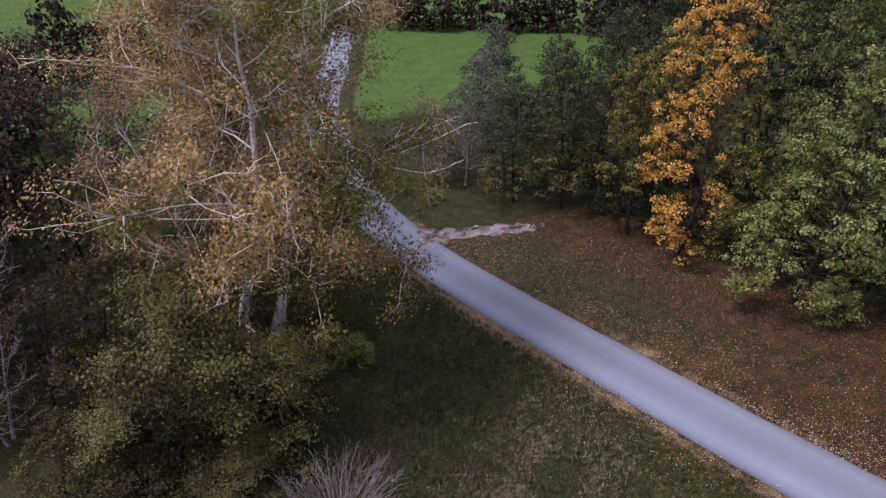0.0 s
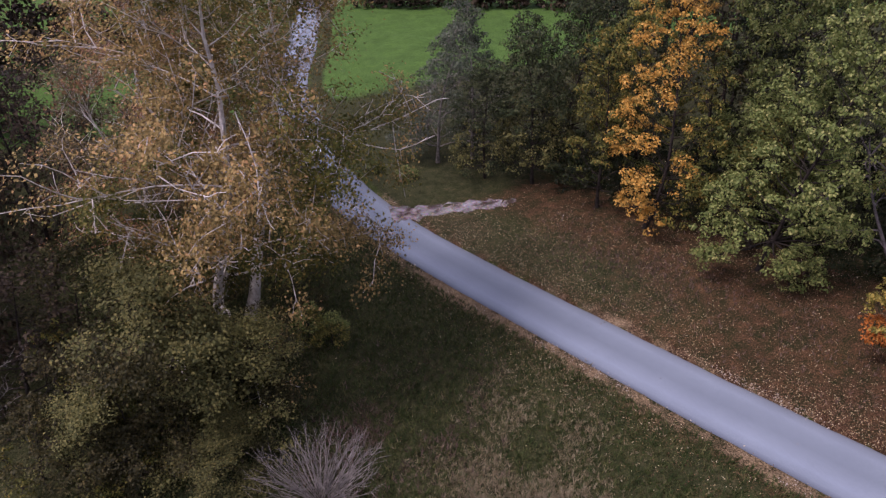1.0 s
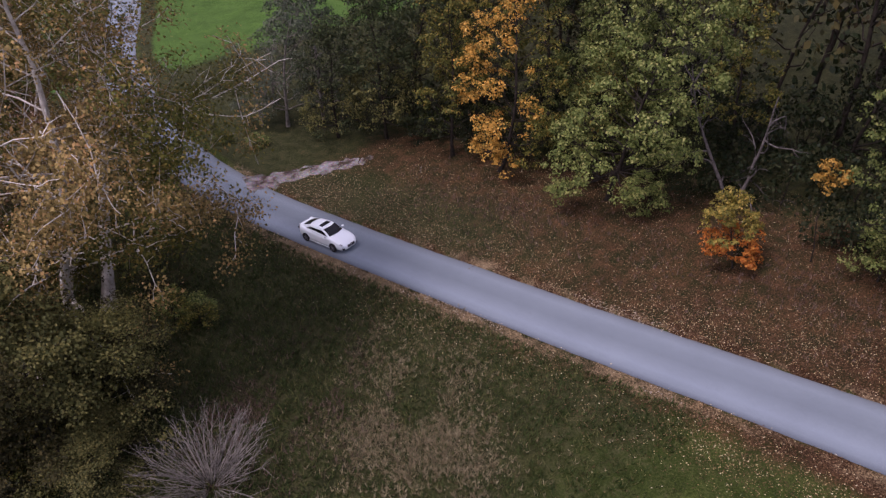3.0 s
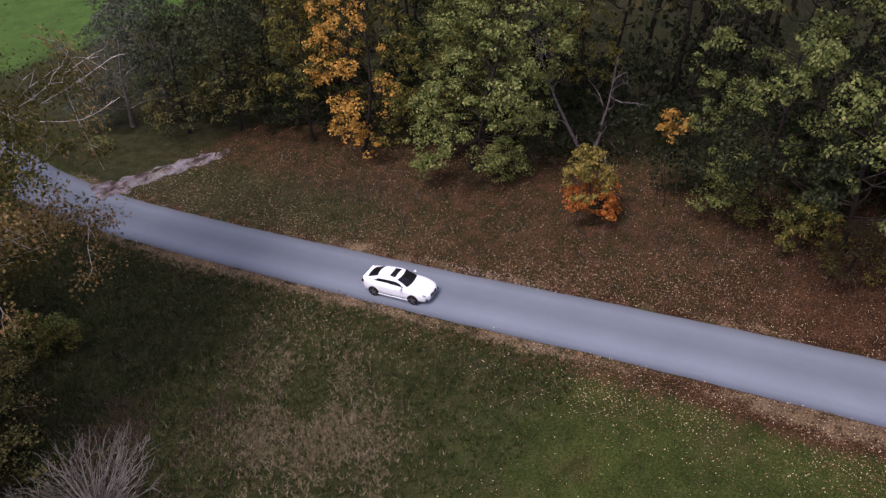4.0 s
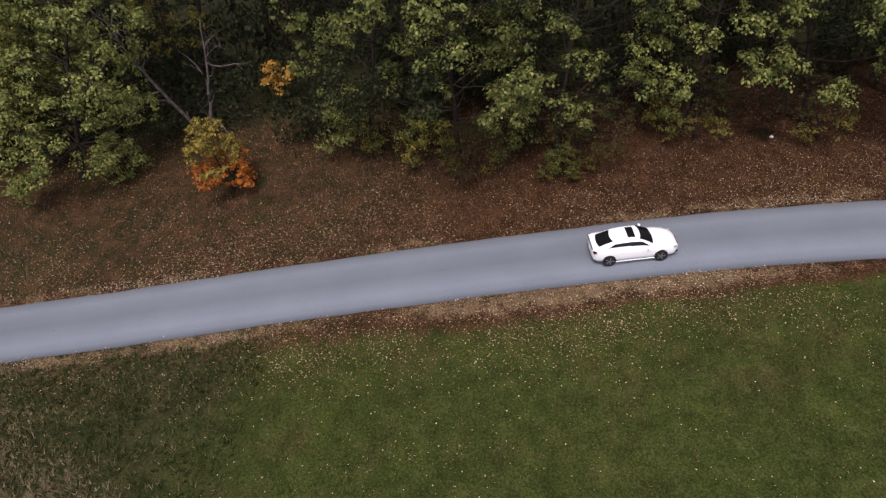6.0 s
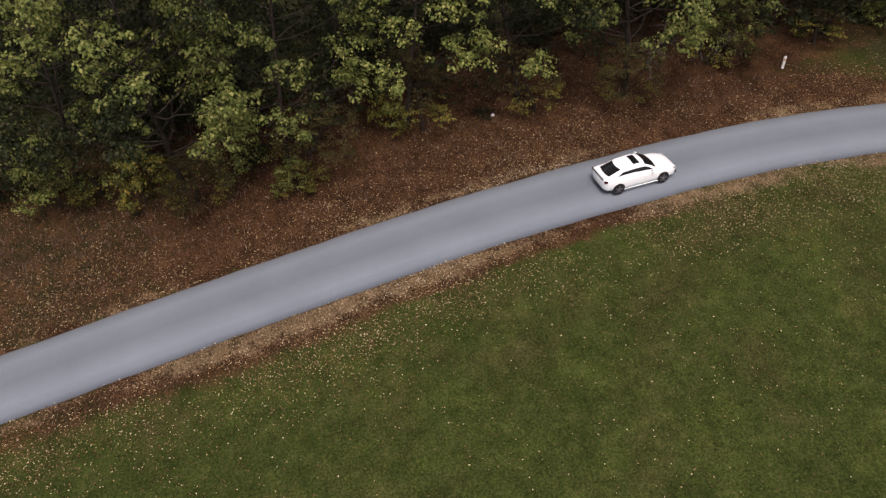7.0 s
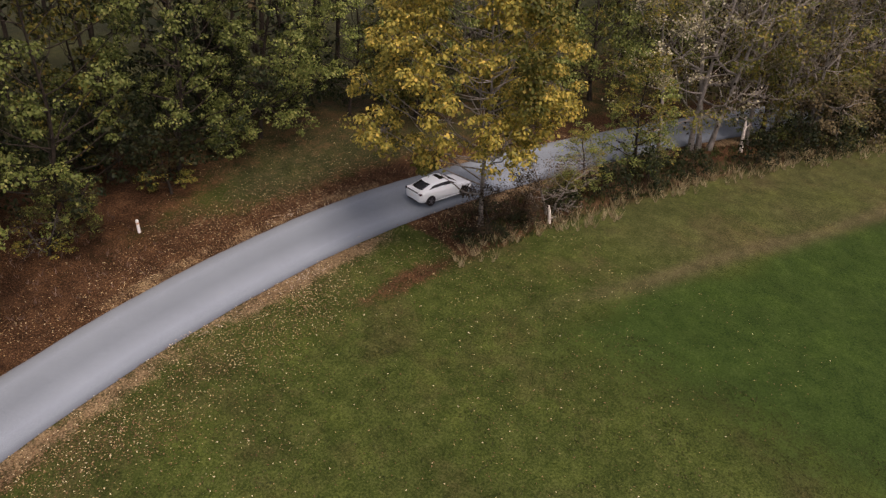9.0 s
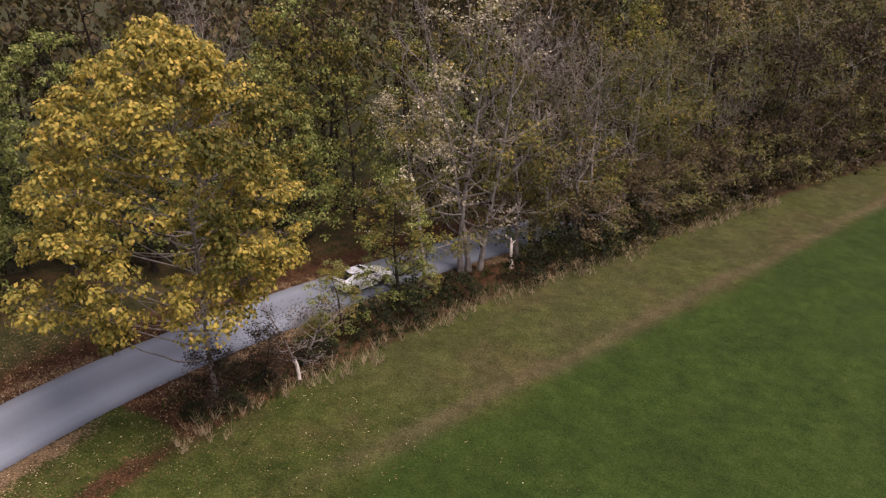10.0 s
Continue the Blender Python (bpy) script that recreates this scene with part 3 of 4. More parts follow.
# dark share here too, painted in for shade inside the crown
olive = make_tree("ash_tree", "olive and yellow ash at the wood's edge", 21, 14.5, 3.8, 0.6, LEAF_OLIVE, BARK, each=23, size=0.2, second=LEAF_DARK_SHADE, share=0.22, thick=0.16, bunch=0.46, lobes=26, per=11, lobe=1.4, low=0.85)
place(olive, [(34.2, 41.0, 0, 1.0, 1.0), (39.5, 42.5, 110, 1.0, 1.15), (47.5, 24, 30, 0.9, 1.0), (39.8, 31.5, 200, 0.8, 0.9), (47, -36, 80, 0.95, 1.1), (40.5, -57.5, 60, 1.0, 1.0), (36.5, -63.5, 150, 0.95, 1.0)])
# filler trees, leaves darkened to paint the shade between the edge trees
dark = make_tree("hedgerow_tree", "dense hedgerow tree behind the wood's edge, green darkened for shade", 27, 13.5, 3.6, 0.2, LEAF_DARK_SHADE, BARK, each=20, size=0.19, thick=0.15, bunch=0.5, lobes=24, per=10, lobe=1.5, low=0.9)
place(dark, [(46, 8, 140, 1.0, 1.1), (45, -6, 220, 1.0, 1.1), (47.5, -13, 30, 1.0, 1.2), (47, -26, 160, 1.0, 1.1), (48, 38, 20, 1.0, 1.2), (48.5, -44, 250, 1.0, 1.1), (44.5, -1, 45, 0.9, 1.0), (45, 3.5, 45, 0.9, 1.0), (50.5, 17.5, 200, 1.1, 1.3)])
hedge = make_tree("hedgerow_tree", "deep green broadleaf tree beside the gravel drive", 29, 13.5, 3.8, 0.2, LEAF_DEEP, BARK, each=26, size=0.19, thick=0.15, bunch=0.54, lobes=30, per=11, lobe=1.5, low=0.9, second=LEAF_MOSS, share=0.25)
place(hedge, [(32.6, 48.3, 0, 1.0, 1.05), (36.5, 49, 100, 1.05, 1.2), (40.5, 54, 200, 1.0, 1.15), (29.6, 51.5, 40, 0.85, 1.0), (43, 47, 60, 1.1, 1.3), (36.5, 54.5, 310, 0.95, 1.05), (47, 54, 75, 1.1, 1.2)])
willow = make_tree("willow_tree", "grey-green willow beside the meadow", 33, 11.5, 3.2, 0.8, LEAF_GREYGREEN, BARK_GREY, each=20, size=0.17, thick=0.16, lobes=22, per=11, lobe=1.2, bunch=0.45, low=0.9)
place(willow, [(27.3, 56.6, 0, 1.05, 1.15), (30.5, 55.6, 140, 1.0, 1.25), (32.8, 59.6, 260, 1.05, 1.2), (29.0, 62.5, 60, 0.9, 1.0), (25.6, 58.4, 200, 0.8, 0.85)])


def forked_snag():
    """A dead tree of two crooked stems out of one foot, with broken side limbs."""
    r = np.random.default_rng(38)
    acc = [[], []]
    for way, length in (((-0.40, 0.50, 1.0), 10.6), ((0.10, -0.10, 1.0), 8.4)):
        stem, _ = bough(r, (0, 0, -0.3), np.array(way) / np.linalg.norm(way), length, 10, 0.0, 0.10)
        tube(acc, stem, np.linspace(0.15, 0.04, 10), 6)
        for k in range(11):
            i = r.integers(2, 9)
            w = (stem[i] - stem[i - 1]) / np.linalg.norm(stem[i] - stem[i - 1]) * 0.5 + r.normal(0, 0.75, 3)
            limb, _ = bough(r, stem[i], w / np.linalg.norm(w), r.uniform(1.2, 3.4), 6, -0.03, 0.28)
            tube(acc, limb, np.linspace(0.07, 0.022, 6), 4)
            for _ in range(4):
                j = r.integers(2, 6)
                w = limb[j] - limb[j - 1] + r.normal(0, 0.4, 3)
                twig, _ = bough(r, limb[j], w / np.linalg.norm(w), r.uniform(0.5, 1.3), 4, 0.0, 0.3)
                tube(acc, twig, (0.022, 0.018, 0.014, 0.010), 3)
    root = tagged(new("dead_tree"), "bare forked grey dead tree in a gap of the wood", "tree")
    part("trunk", raw_mesh("trunk", np.concatenate(acc[0]), np.concatenate(acc[1]), True), BARK_DEAD, root)
    return root


place(forked_snag(), [(41.0, 19.9, 0, 1.0, 1.0), (42.4, -25.6, 200, 0.5, 0.6), (42.6, -29.6, 80, 0.45, 0.6)])

# the pale trees by the bend
sycamore = make_tree("sycamore_tree", "tall sycamore with bare pale limbs and sparse brown leaves", 45, 24.5, 8.4, 3.2, LEAF_BROWN, BARK_PALE, each=44, size=0.15, spread=0.46, second=LEAF_OLIVE, share=0.4, bare=0.28, limbs=32, subs=8, twigs=4, thick=0.33, rise=0.06, limb_thick=0.34, lean=0.12, crook=0.11, kink=0.24, fine=0.013)
place(sycamore, [(3.0, 36.7, -24, 1.0, 1.0)])
sycamore_b = make_tree("sycamore_tree", "pale-limbed sycamore with thin gold foliage beside the lane", 52, 23.5, 8.8, 9.0, LEAF_BROWN, BARK_PALE, each=44, size=0.15, spread=0.46, second=LEAF_OLIVE, share=0.5, bare=0.15, limbs=22, subs=7, twigs=4, thick=0.42, rise=-0.02, lean=0.27, limb_thick=0.24, crook=0.07, kink=0.18, fine=0.012)
place(sycamore_b, [(5.5, 39.7, -24, 1.0, 1.0)])
sycamore_c = make_tree("sycamore_tree", "sycamore with russet and brown leaves behind the bend", 58, 18.0, 5.5, 4.0, LEAF_RUSSET, BARK_PALE, each=16, size=0.17, spread=0.4, second=LEAF_TAWNY, share=0.5, limbs=20, subs=6, twigs=4, thick=0.2, limb_thick=0.36, rise=0.1, crook=0.1, kink=0.2, fine=0.006)
place(sycamore_c, [(2.0, 46.5, 0, 0.92, 0.98), (5.5, 52, 120, 0.95, 1.05), (1.5, 60, 200, 0.95, 1.0), (11.4, 58.6, 30, 0.85, 1.05)])
thicket = make_tree("thicket_tree", "dim brown half-bare thicket tree", 63, 10.0, 3.6, 0.8, LEAF_DIM, BARK, each=10, size=0.24, spread=0.4, limbs=18, subs=4, twigs=2, thick=0.16, stems=1)
place(thicket, [(-7.5, 37, 0, 0.9, 0.9), (-11, 42, 60, 1.2, 1.3), (-14, 50, 130, 1.2, 1.3), (-6, 55, 200, 1.2, 1.2), (-12, 62, 260, 1.2, 1.3), (-4, 68, 20, 1.1, 1.1), (-20, 58, 90, 1.3, 1.4), (-18, 72, 160, 1.3, 1.4),
                (7, 66, 230, 0.9, 0.8), (-10, 80, 300, 1.1, 1.1), (-26, 74, 45, 1.2, 1.3), (4, 76, 45, 0.9, 0.8), (-13.5, 36, 100, 0.9, 0.9), (9.5, -99.5, 10, 1.2, 1.2), (5.5, -105.5, 100, 1.25, 1.2), (0.5, -114.5, 190, 1.3, 1.2), (-4.5, -124, 280, 1.3, 1.2), (-10, -134, 40, 1.4, 1.2), (27.0, -48.4, 30, 0.42, 0.75), (26.4, -50.6, 140, 0.4, 0.8)])
understory = make_tree("understory_tree", "dull olive leafy understory tree", 68, 7.5, 3.2, 0.5, LEAF_SHADE, BARK, each=24, size=0.14, second=LEAF_OLIVE, share=0.28, thick=0.12, stems=3, bunch=0.38, lobes=14, per=12, lobe=1.2, low=0.85)
place(understory, [(-0.6, 31.5, 0, 1.0, 1.0), (3.4, 33.0, 100, 0.8, 0.9), (-4.5, 33.0, 200, 1.0, 0.95), (7.6, 38.5, 300, 0.75, 0.8), (0.2, 27.5, 50, 0.9, 0.7), (-3.0, 28.5, 130, 0.9, 0.7), (2.8, 29.8, 10, 0.8, 0.7), (6.3, 34.3, 70, 0.7, 0.7), (-7.0, 30.5, 250, 0.9, 0.8), (0.8, 35.0, 320, 1.1, 1.1), (9.2, 43.5, 160, 0.75, 0.7), (-4.5, 38, 15, 1.1, 1.1), (39.4, 7.2, 40, 0.85, 0.7), (37.9, 2.2, 140, 0.8, 0.65), (38.0, -3.6, 230, 0.85, 0.7), (40.0, -10.9, 320, 0.85, 0.75), (40.2, -17.8, 20, 0.85, 0.7), (40.1, -23.2, 110, 0.8, 0.7), (42.1, -29.6, 200, 0.8, 0.7), (42.6, -37.4, 290, 0.8, 0.65)])

elder = make_tree("box_elder_tree", "leafy olive-green box elder below the sycamore", 70, 9.6, 3.9, 0.8, LEAF_MOSS, BARK, each=16, size=0.15, spread=0.32, second=LEAF_SHADE, share=0.35, limbs=22, subs=6, twigs=5, thick=0.12, stems=1, rise=0.02, kink=0.2)
place(elder, [(-0.6, 30.2, 0, 1.05, 0.98), (-2.6, 29.4, 120, 0.75, 0.8), (2.6, 30.6, 230, 0.85, 0.8), (1.0, 26.6, 300, 0.6, 0.5)])

# bushes
def dome_shrub():
    """A leafless dome of fine straight stems out of one stool, each ending in a spray of twigs."""
    r = np.random.default_rng(72)
    stems, twigs = [[], []], [[], []]
    for k in range(95):
        az, out = r.uniform(0, 2 * np.pi), math.sqrt(r.random())
        w = np.array([math.cos(az) * out * 1.25, math.sin(az) * out * 1.25, 1.0])
        stem, _ = bough(r, (math.cos(az) * out * 0.4, math.sin(az) * out * 0.4, -0.1), w / np.linalg.norm(w), r.uniform(2.3, 3.2), 6, 0.02, 0.07)
        tube(stems, stem, np.linspace(0.021, 0.010, 6), 4)
        for _ in range(9):
            i = r.integers(2, 6)
            w = (stem[i] - stem[i - 1]) / np.linalg.norm(stem[i] - stem[i - 1]) + r.normal(0, 0.38, 3)
            twig, _ = bough(r, stem[i], w / np.linalg.norm(w), r.uniform(0.4, 0.9), 3, 0.03, 0.15)
            tube(twigs, twig, (0.010, 0.008, 0.006), 3)
    root = tagged(new("bare_shrub"), "rounded leafless pale grey shrub", "shrub")
    part("stool", raw_mesh("stool", np.concatenate(stems[0]), np.concatenate(stems[1]), True), BARK_GREY, root)
    part("spray", raw_mesh("spray", np.concatenate(twigs[0]), np.concatenate(twigs[1]), True), BARK_GREY, root)
    return root


place(dome_shrub(), [(4.9, 23.0, 0, 1.12, 0.82)])
maple_bush = make_tree("maple_bush", "young maple bush turning yellow and bright orange", 76, 4.9, 1.75, 0.3, LEAF_YELLOW, BARK, each=28, size=0.14, second=LEAF_RED, share=0.42, patch=(-0.5, 0, 0.8), thick=0.06, lean=-0.22, category="bush", bunch=0.29, lobes=18, per=11, lobe=0.72, low=0.95)
place(maple_bush, [(35.6, 16.1, -50, 1.1, 0.95)])
maple_twig = make_tree("maple_sapling", "slim maple sapling with orange leaves", 79, 7.0, 1.1, 4.8, LEAF_ORANGE, BARK, each=20, size=0.19, thick=0.05, category="sapling", bunch=0.3, lobes=4, per=9, lobe=0.6)
place(maple_twig, [(38.6, 13.2, 0, 1.0, 0.95)])
yellow_bush = make_tree("hazel_bush", "yellow-green rounded hazel bush", 83, 4.4, 2.0, 0.3, LEAF_OLIVE, BARK, each=20, size=0.15, second=LEAF_GREEN, share=0.4, thick=0.06, stems=2, category="bush", bunch=0.34, lobes=11, per=12, lobe=0.85, low=0.85)
place(yellow_bush, [(38.2, 5.0, 0, 1.0, 1.0), (36.8, -3.0, 90, 0.7, 0.8), (40.6, -9.0, 200, 0.7, 1.25), (38.5, 41, 10, 0.9, 0.9), (9.4, 34.6, 30, 0.75, 0.8), (8.2, 35.8, 150, 0.7, 0.9)])
green_bush = make_tree("hazel_bush", "leafy dark green hazel bush under the trees", 87, 5.0, 2.2, 0.3, LEAF_GREEN, BARK, each=26, size=0.14, thick=0.07, stems=2, category="bush", bunch=0.38, lobes=12, per=12, lobe=0.9, low=0.85)
place(green_bush, [(39.0, 9.6, 0, 1.0, 0.9), (37.2, 24.2, 80, 0.85, 0.7), (39.4, 0.2, 160, 1.0, 1.0), (42.6, -31, 240, 0.9, 1.0), (43.5, -43, 20, 0.9, 0.9), (35.9, 45.3, 50, 0.8, 0.7), (21.3, 57.5, 70, 0.5, 0.35), (23.5, 55, 120, 0.6, 0.35)])

# brush filling the gaps; its near-black leaves stand in for canopy shade
brush = make_tree("undergrowth_bush", "low leafy brush under the wood's edge, darkened to stand for shade", 89, 3.6, 2.0, 0.1, LEAF_DARK_SHADE, BARK, each=11, size=0.2, bunch=0.42, lobes=9, per=8, lobe=0.95, thick=0.05, low=0.9, category="bush", spray=False)
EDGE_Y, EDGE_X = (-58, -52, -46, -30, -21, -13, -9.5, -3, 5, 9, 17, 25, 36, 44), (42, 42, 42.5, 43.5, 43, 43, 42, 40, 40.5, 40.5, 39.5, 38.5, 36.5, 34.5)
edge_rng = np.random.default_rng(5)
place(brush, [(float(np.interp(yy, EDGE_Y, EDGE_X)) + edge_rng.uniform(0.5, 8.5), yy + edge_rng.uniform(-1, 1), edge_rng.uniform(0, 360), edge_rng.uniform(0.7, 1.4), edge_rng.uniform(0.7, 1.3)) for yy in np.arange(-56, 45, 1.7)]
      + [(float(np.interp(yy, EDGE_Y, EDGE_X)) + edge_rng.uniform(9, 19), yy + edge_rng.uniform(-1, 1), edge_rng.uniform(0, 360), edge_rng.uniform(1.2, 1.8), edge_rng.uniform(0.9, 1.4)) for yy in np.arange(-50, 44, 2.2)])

# the row by the lane's far end
gold = make_tree("hickory_tree", "spreading hickory with yellow autumn leaves over the lane", 91, 17.6, 6.3, 5.0, LEAF_YELLOW, BARK_GREY, each=48, size=0.185, second=LEAF_OLIVE, share=0.14, thick=0.15, bunch=0.50, lobes=78, per=13, lobe=1.35, low=0.85, lean=-0.03, skew=0.4)
place(gold, [(27.6, -48.3, 26, 1.0, 1.05)])
row = make_tree("ash_tree", "half-bare grey ash with thin yellowish leaves in the lane's hedgerow", 95, 17.0, 4.0, 3.0, LEAF_OLIVE, BARK_ASH, each=9, size=0.2, spread=0.36, limbs=18, subs=4, twigs=4, thick=0.19, rise=0.09, limb_thick=0.5, second=LEAF_MOSS, share=0.4, kink=0.18, fine=0.010, sides=(4, 3))
place(row, [(20.5, -73.0, 180, 0.9, 0.95), (13.0, -91.5, 250, 0.9, 1.0), (7.5, -107.8, 320, 1.0, 1.0), (17.2, -81.5, 110, 0.95, 1.0), (19.2, -75.6, 220, 0.9, 0.95), (15.2, -86.2, 330, 0.95, 1.0), (11, -96.5, 80, 1.0, 1.05), (3, -110.5, 200, 1.05, 1.05), (-2, -119.5, 20, 1.1, 1.1)])

def broken_trunk():
    """A pale snapped trunk with a splintered top and two stubs."""
    r = np.random.default_rng(41)
    acc = [[], []]
    stem, _ = bough(r, (0, 0, -0.3), np.array((0.08, 0.05, 1.0)), 2.7, 6, 0.0, 0.04)
    tube(acc, stem, (0.19, 0.15, 0.135, 0.125, 0.12, 0.05), 8)
    for k in (2, 4):
        stub, _ = bough(r, stem[k], np.array((math.cos(k), math.sin(k), 0.6)) / 1.17, 0.5, 3, 0.0, 0.1)
        tube(acc, stub, (0.05, 0.04, 0.02), 5)
    root = tagged(new("broken_trunk"), "pale snapped tree trunk standing in the hedgerow", "tree trunk")
    part("trunk", raw_mesh("trunk", np.concatenate(acc[0]), np.concatenate(acc[1]), True), BARK_PALE, root)
    return root


place(broken_trunk(), [(20.3, -71.4, 0, 1.0, 1.0), (24.9, -51.6, 120, 0.8, 0.7)])
pale_ash = make_tree("ash_tree", "tall half-bare ash with pale dry leaves in the hedgerow", 97, 19.0, 4.4, 3.2, LEAF_PALE, BARK_ASH, each=10, size=0.19, spread=0.34, second=LEAF_OLIVE, share=0.6, bare=0.3, limbs=20, subs=5, twigs=4, thick=0.2, rise=0.1, limb_thick=0.5, kink=0.16, fine=0.013, sides=(4, 3))
place(pale_ash, [(23.2, -68.7, 0, 1.0, 1.0), (24.0, -64.4, 130, 0.8, 0.85)])
row_b = make_tree("ash_tree", "leafless grey ash with many upright twigs in the hedgerow", 99, 13.0, 3.4, 2.0, LEAF_DIM, BARK_ASH, each=2, size=0.18, spread=0.45, limbs=15, subs=5, twigs=3, thick=0.17, rise=0.12, stems=2, limb_thick=0.6, fine=0.013, sides=(4, 3))
place(row_b, [(17.6, -78.0, 0, 1.0, 1.15), (22.6, -69.6, 70, 1.15, 1.3), (20.0, -76.2, 200, 1.0, 1.2), (25.6, -52.6, 100, 0.55, 0.6), (25.5, -84, 200, 1.1, 1.15), (18.5, -95.0, 60, 1.05, 1.1), (10.5, -98, 150, 0.9, 0.9), (42, -67, 20, 1.1, 1.2), (22, -91, 300, 1.1, 1.1), (2, -116, 240, 1.0, 1.0), (-9.5, 35.5, 90, 0.7, 0.75), (-11.5, 40.5, 10, 0.9, 1.0)])
row_c = make_tree("elm_tree", "green and olive elm behind the lane", 103, 15.0, 4.2, 0.8, LEAF_OLIVE, BARK, each=26, size=0.2, second=LEAF_GREEN, share=0.55, thick=0.2, bunch=0.58, lobes=26, per=10, lobe=1.5, low=0.8)
place(row_c, [(36.5, -67.5, 0, 1.05, 1.1), (33.6, -63.2, 140, 0.9, 1.0), (28.6, -74.6, 250, 0.85, 1.0), (39.5, -56.2, 30, 0.95, 1.05), (33.0, -70.6, 60, 0.95, 1.1), (32, -78.5, 80, 1.0, 1.0), (41.5, -60.5, 180, 1.0, 1.0), (24.2, -63.6, 20, 0.42, 0.42), (24.4, -61.6, 200, 0.68, 0.9), (25.7, -57.0, 80, 0.5, 0.6), (20.0, -74.5, 40, 0.6, 0.6), (17.8, -79.8, 90, 0.6, 0.55), (15.5, -84.5, 10, 0.6, 0.6), (12.5, -94.5, 30, 0.6, 0.55), (25.9, -54.8, 300, 0.35, 0.4), (8.3, -101, 60, 0.6, 0.6), (4.4, -108.5, 160, 0.65, 0.6), (1.0, -115, 250, 0.7, 0.6), (-3, -122, 340, 0.7, 0.65), (-8, -131, 20, 0.8, 0.7), (40, -77, 40, 1.2, 1.2), (28, -87, 120, 1.1, 1.1), (19, -103, 210, 1.1, 1.1)])
hawthorn = make_tree("hawthorn_tree", "twiggy brown hawthorn in the lane's hedgerow", 111, 7.0, 2.7, 0.3, LEAF_TAWNY, BARK_ASH, each=10, size=0.2, spread=0.34, second=LEAF_MOSS, share=0.4, limbs=16, subs=5, twigs=3, thick=0.09, rise=0.07, fine=0.010, sides=(4, 3))
place(hawthorn, [(16.9, -76.8, 70, 0.9, 0.8), (15.6, -79.6, 140, 0.9, 0.75), (14.4, -82.4, 210, 1.0, 0.8), (13.2, -85.2, 280, 0.9, 0.85), (12.0, -88.2, 20, 1.0, 0.8), (10.8, -91.0, 100, 1.0, 0.9), (9.5, -94.0, 170, 1.1, 0.8), (8.0, -97.2, 240, 1.0, 0.9), (6.4, -100.6, 310, 1.1, 0.9), (4.6, -104.2, 50, 1.1, 0.9), (2.8, -108.0, 120, 1.2, 0.9), (0.8, -112.0, 190, 1.2, 0.9), (-1.4, -116.4, 260, 1.2, 1.0), (-3.8, -121.0, 330, 1.3, 1.0), (-6.4, -126.2, 40, 1.3, 1.0)])
evergreen = make_tree("evergreen_shrub", "dark evergreen shrub in the hedge bank", 107, 2.7, 1.7, 0.1, LEAF_DARK_SHADE, BARK, each=14, size=0.15, thick=0.04, stems=2, category="shrub", bunch=0.32, lobes=11, per=9, lobe=0.7, low=0.9)
place(evergreen, [(25.0, -53.6, 0, 0.8, 0.8), (23.9, -57.8, 60, 1.0, 0.9), (22.8, -60.8, 130, 1.1, 1.0), (21.6, -64.3, 200, 1.0, 0.9), (18.6, -69.5, 260, 1.0, 1.1), (16.8, -73.6, 30, 1.2, 1.1), (15.0, -77.5, 100, 1.2, 1.1), (13.4, -82.5, 170, 1.1, 1.0), (10.5, -90, 240, 1.1, 1.0), (7.5, -98, 310, 1.2, 1.0), (26.0, -50.3, 80, 0.6, 0.6), (27.2, -46.6, 20, 0.55, 0.5), (26.4, -47.9, 200, 0.6, 0.6), (28.6, -50.2, 110, 0.5, 0.5), (40.6, -14.6, 300, 0.4, 0.5)])

# woods that close the view, simpler; crowns above view added to shade gaps
rng = np.random.default_rng(11)
# leaf colours kept dark in place of shade deep in the wood
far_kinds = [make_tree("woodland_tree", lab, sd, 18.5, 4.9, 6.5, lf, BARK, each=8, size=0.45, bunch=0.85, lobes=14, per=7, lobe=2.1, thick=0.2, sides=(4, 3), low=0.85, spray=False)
             for lab, sd, lf in (("broadleaf tree deep in the wood, green darkened for shade", 201, LEAF_DARK_SHADE), ("olive broadleaf tree deep in the wood", 207, LEAF_SHADE), ("withered brown tree deep in the wood", 213, LEAF_TAWNY))]
spots = []
for gx in np.arange(-56, 140, 7.6):
    for gy in np.arange(-150, 150, 7.6):
        x, y = gx + rng.uniform(-3, 3), gy + rng.uniform(-3, 3)
        d = float(road_side(np.float64(x), np.float64(y)))
        wood = np.interp(y, EDGE_Y, EDGE_X) + (6.5 if y > -32 else 3.0) < x and (d < 36 or d < 78 and rng.random() < 0.7) and -58 < y < 48
        end = y < -58 and 10 < d < 40
        beyond = y < -122 and -50 < x < 30
        block = 34 < d < 60 and 48 <= y < 80
        if wood or end or beyond or block:
            spots.append((x, y, rng.uniform(0, 360), rng.uniform(0.95, 1.35), rng.uniform(0.85, 1.15), int(rng.choice(3, p=(0.05, 0.55, 0.4) if end or beyond else (0.55, 0.4, 0.05)))))
hedge_tree = make_tree("hedge_tree", "dark brown and green tree of the far field hedge", 221, 8.0, 3.2, -0.5, LEAF_DIM, BARK, each=10, size=0.6, bunch=0.75, lobes=13, per=8, lobe=1.5, thick=0.14, low=0.95, sides=(4, 3), spray=False)
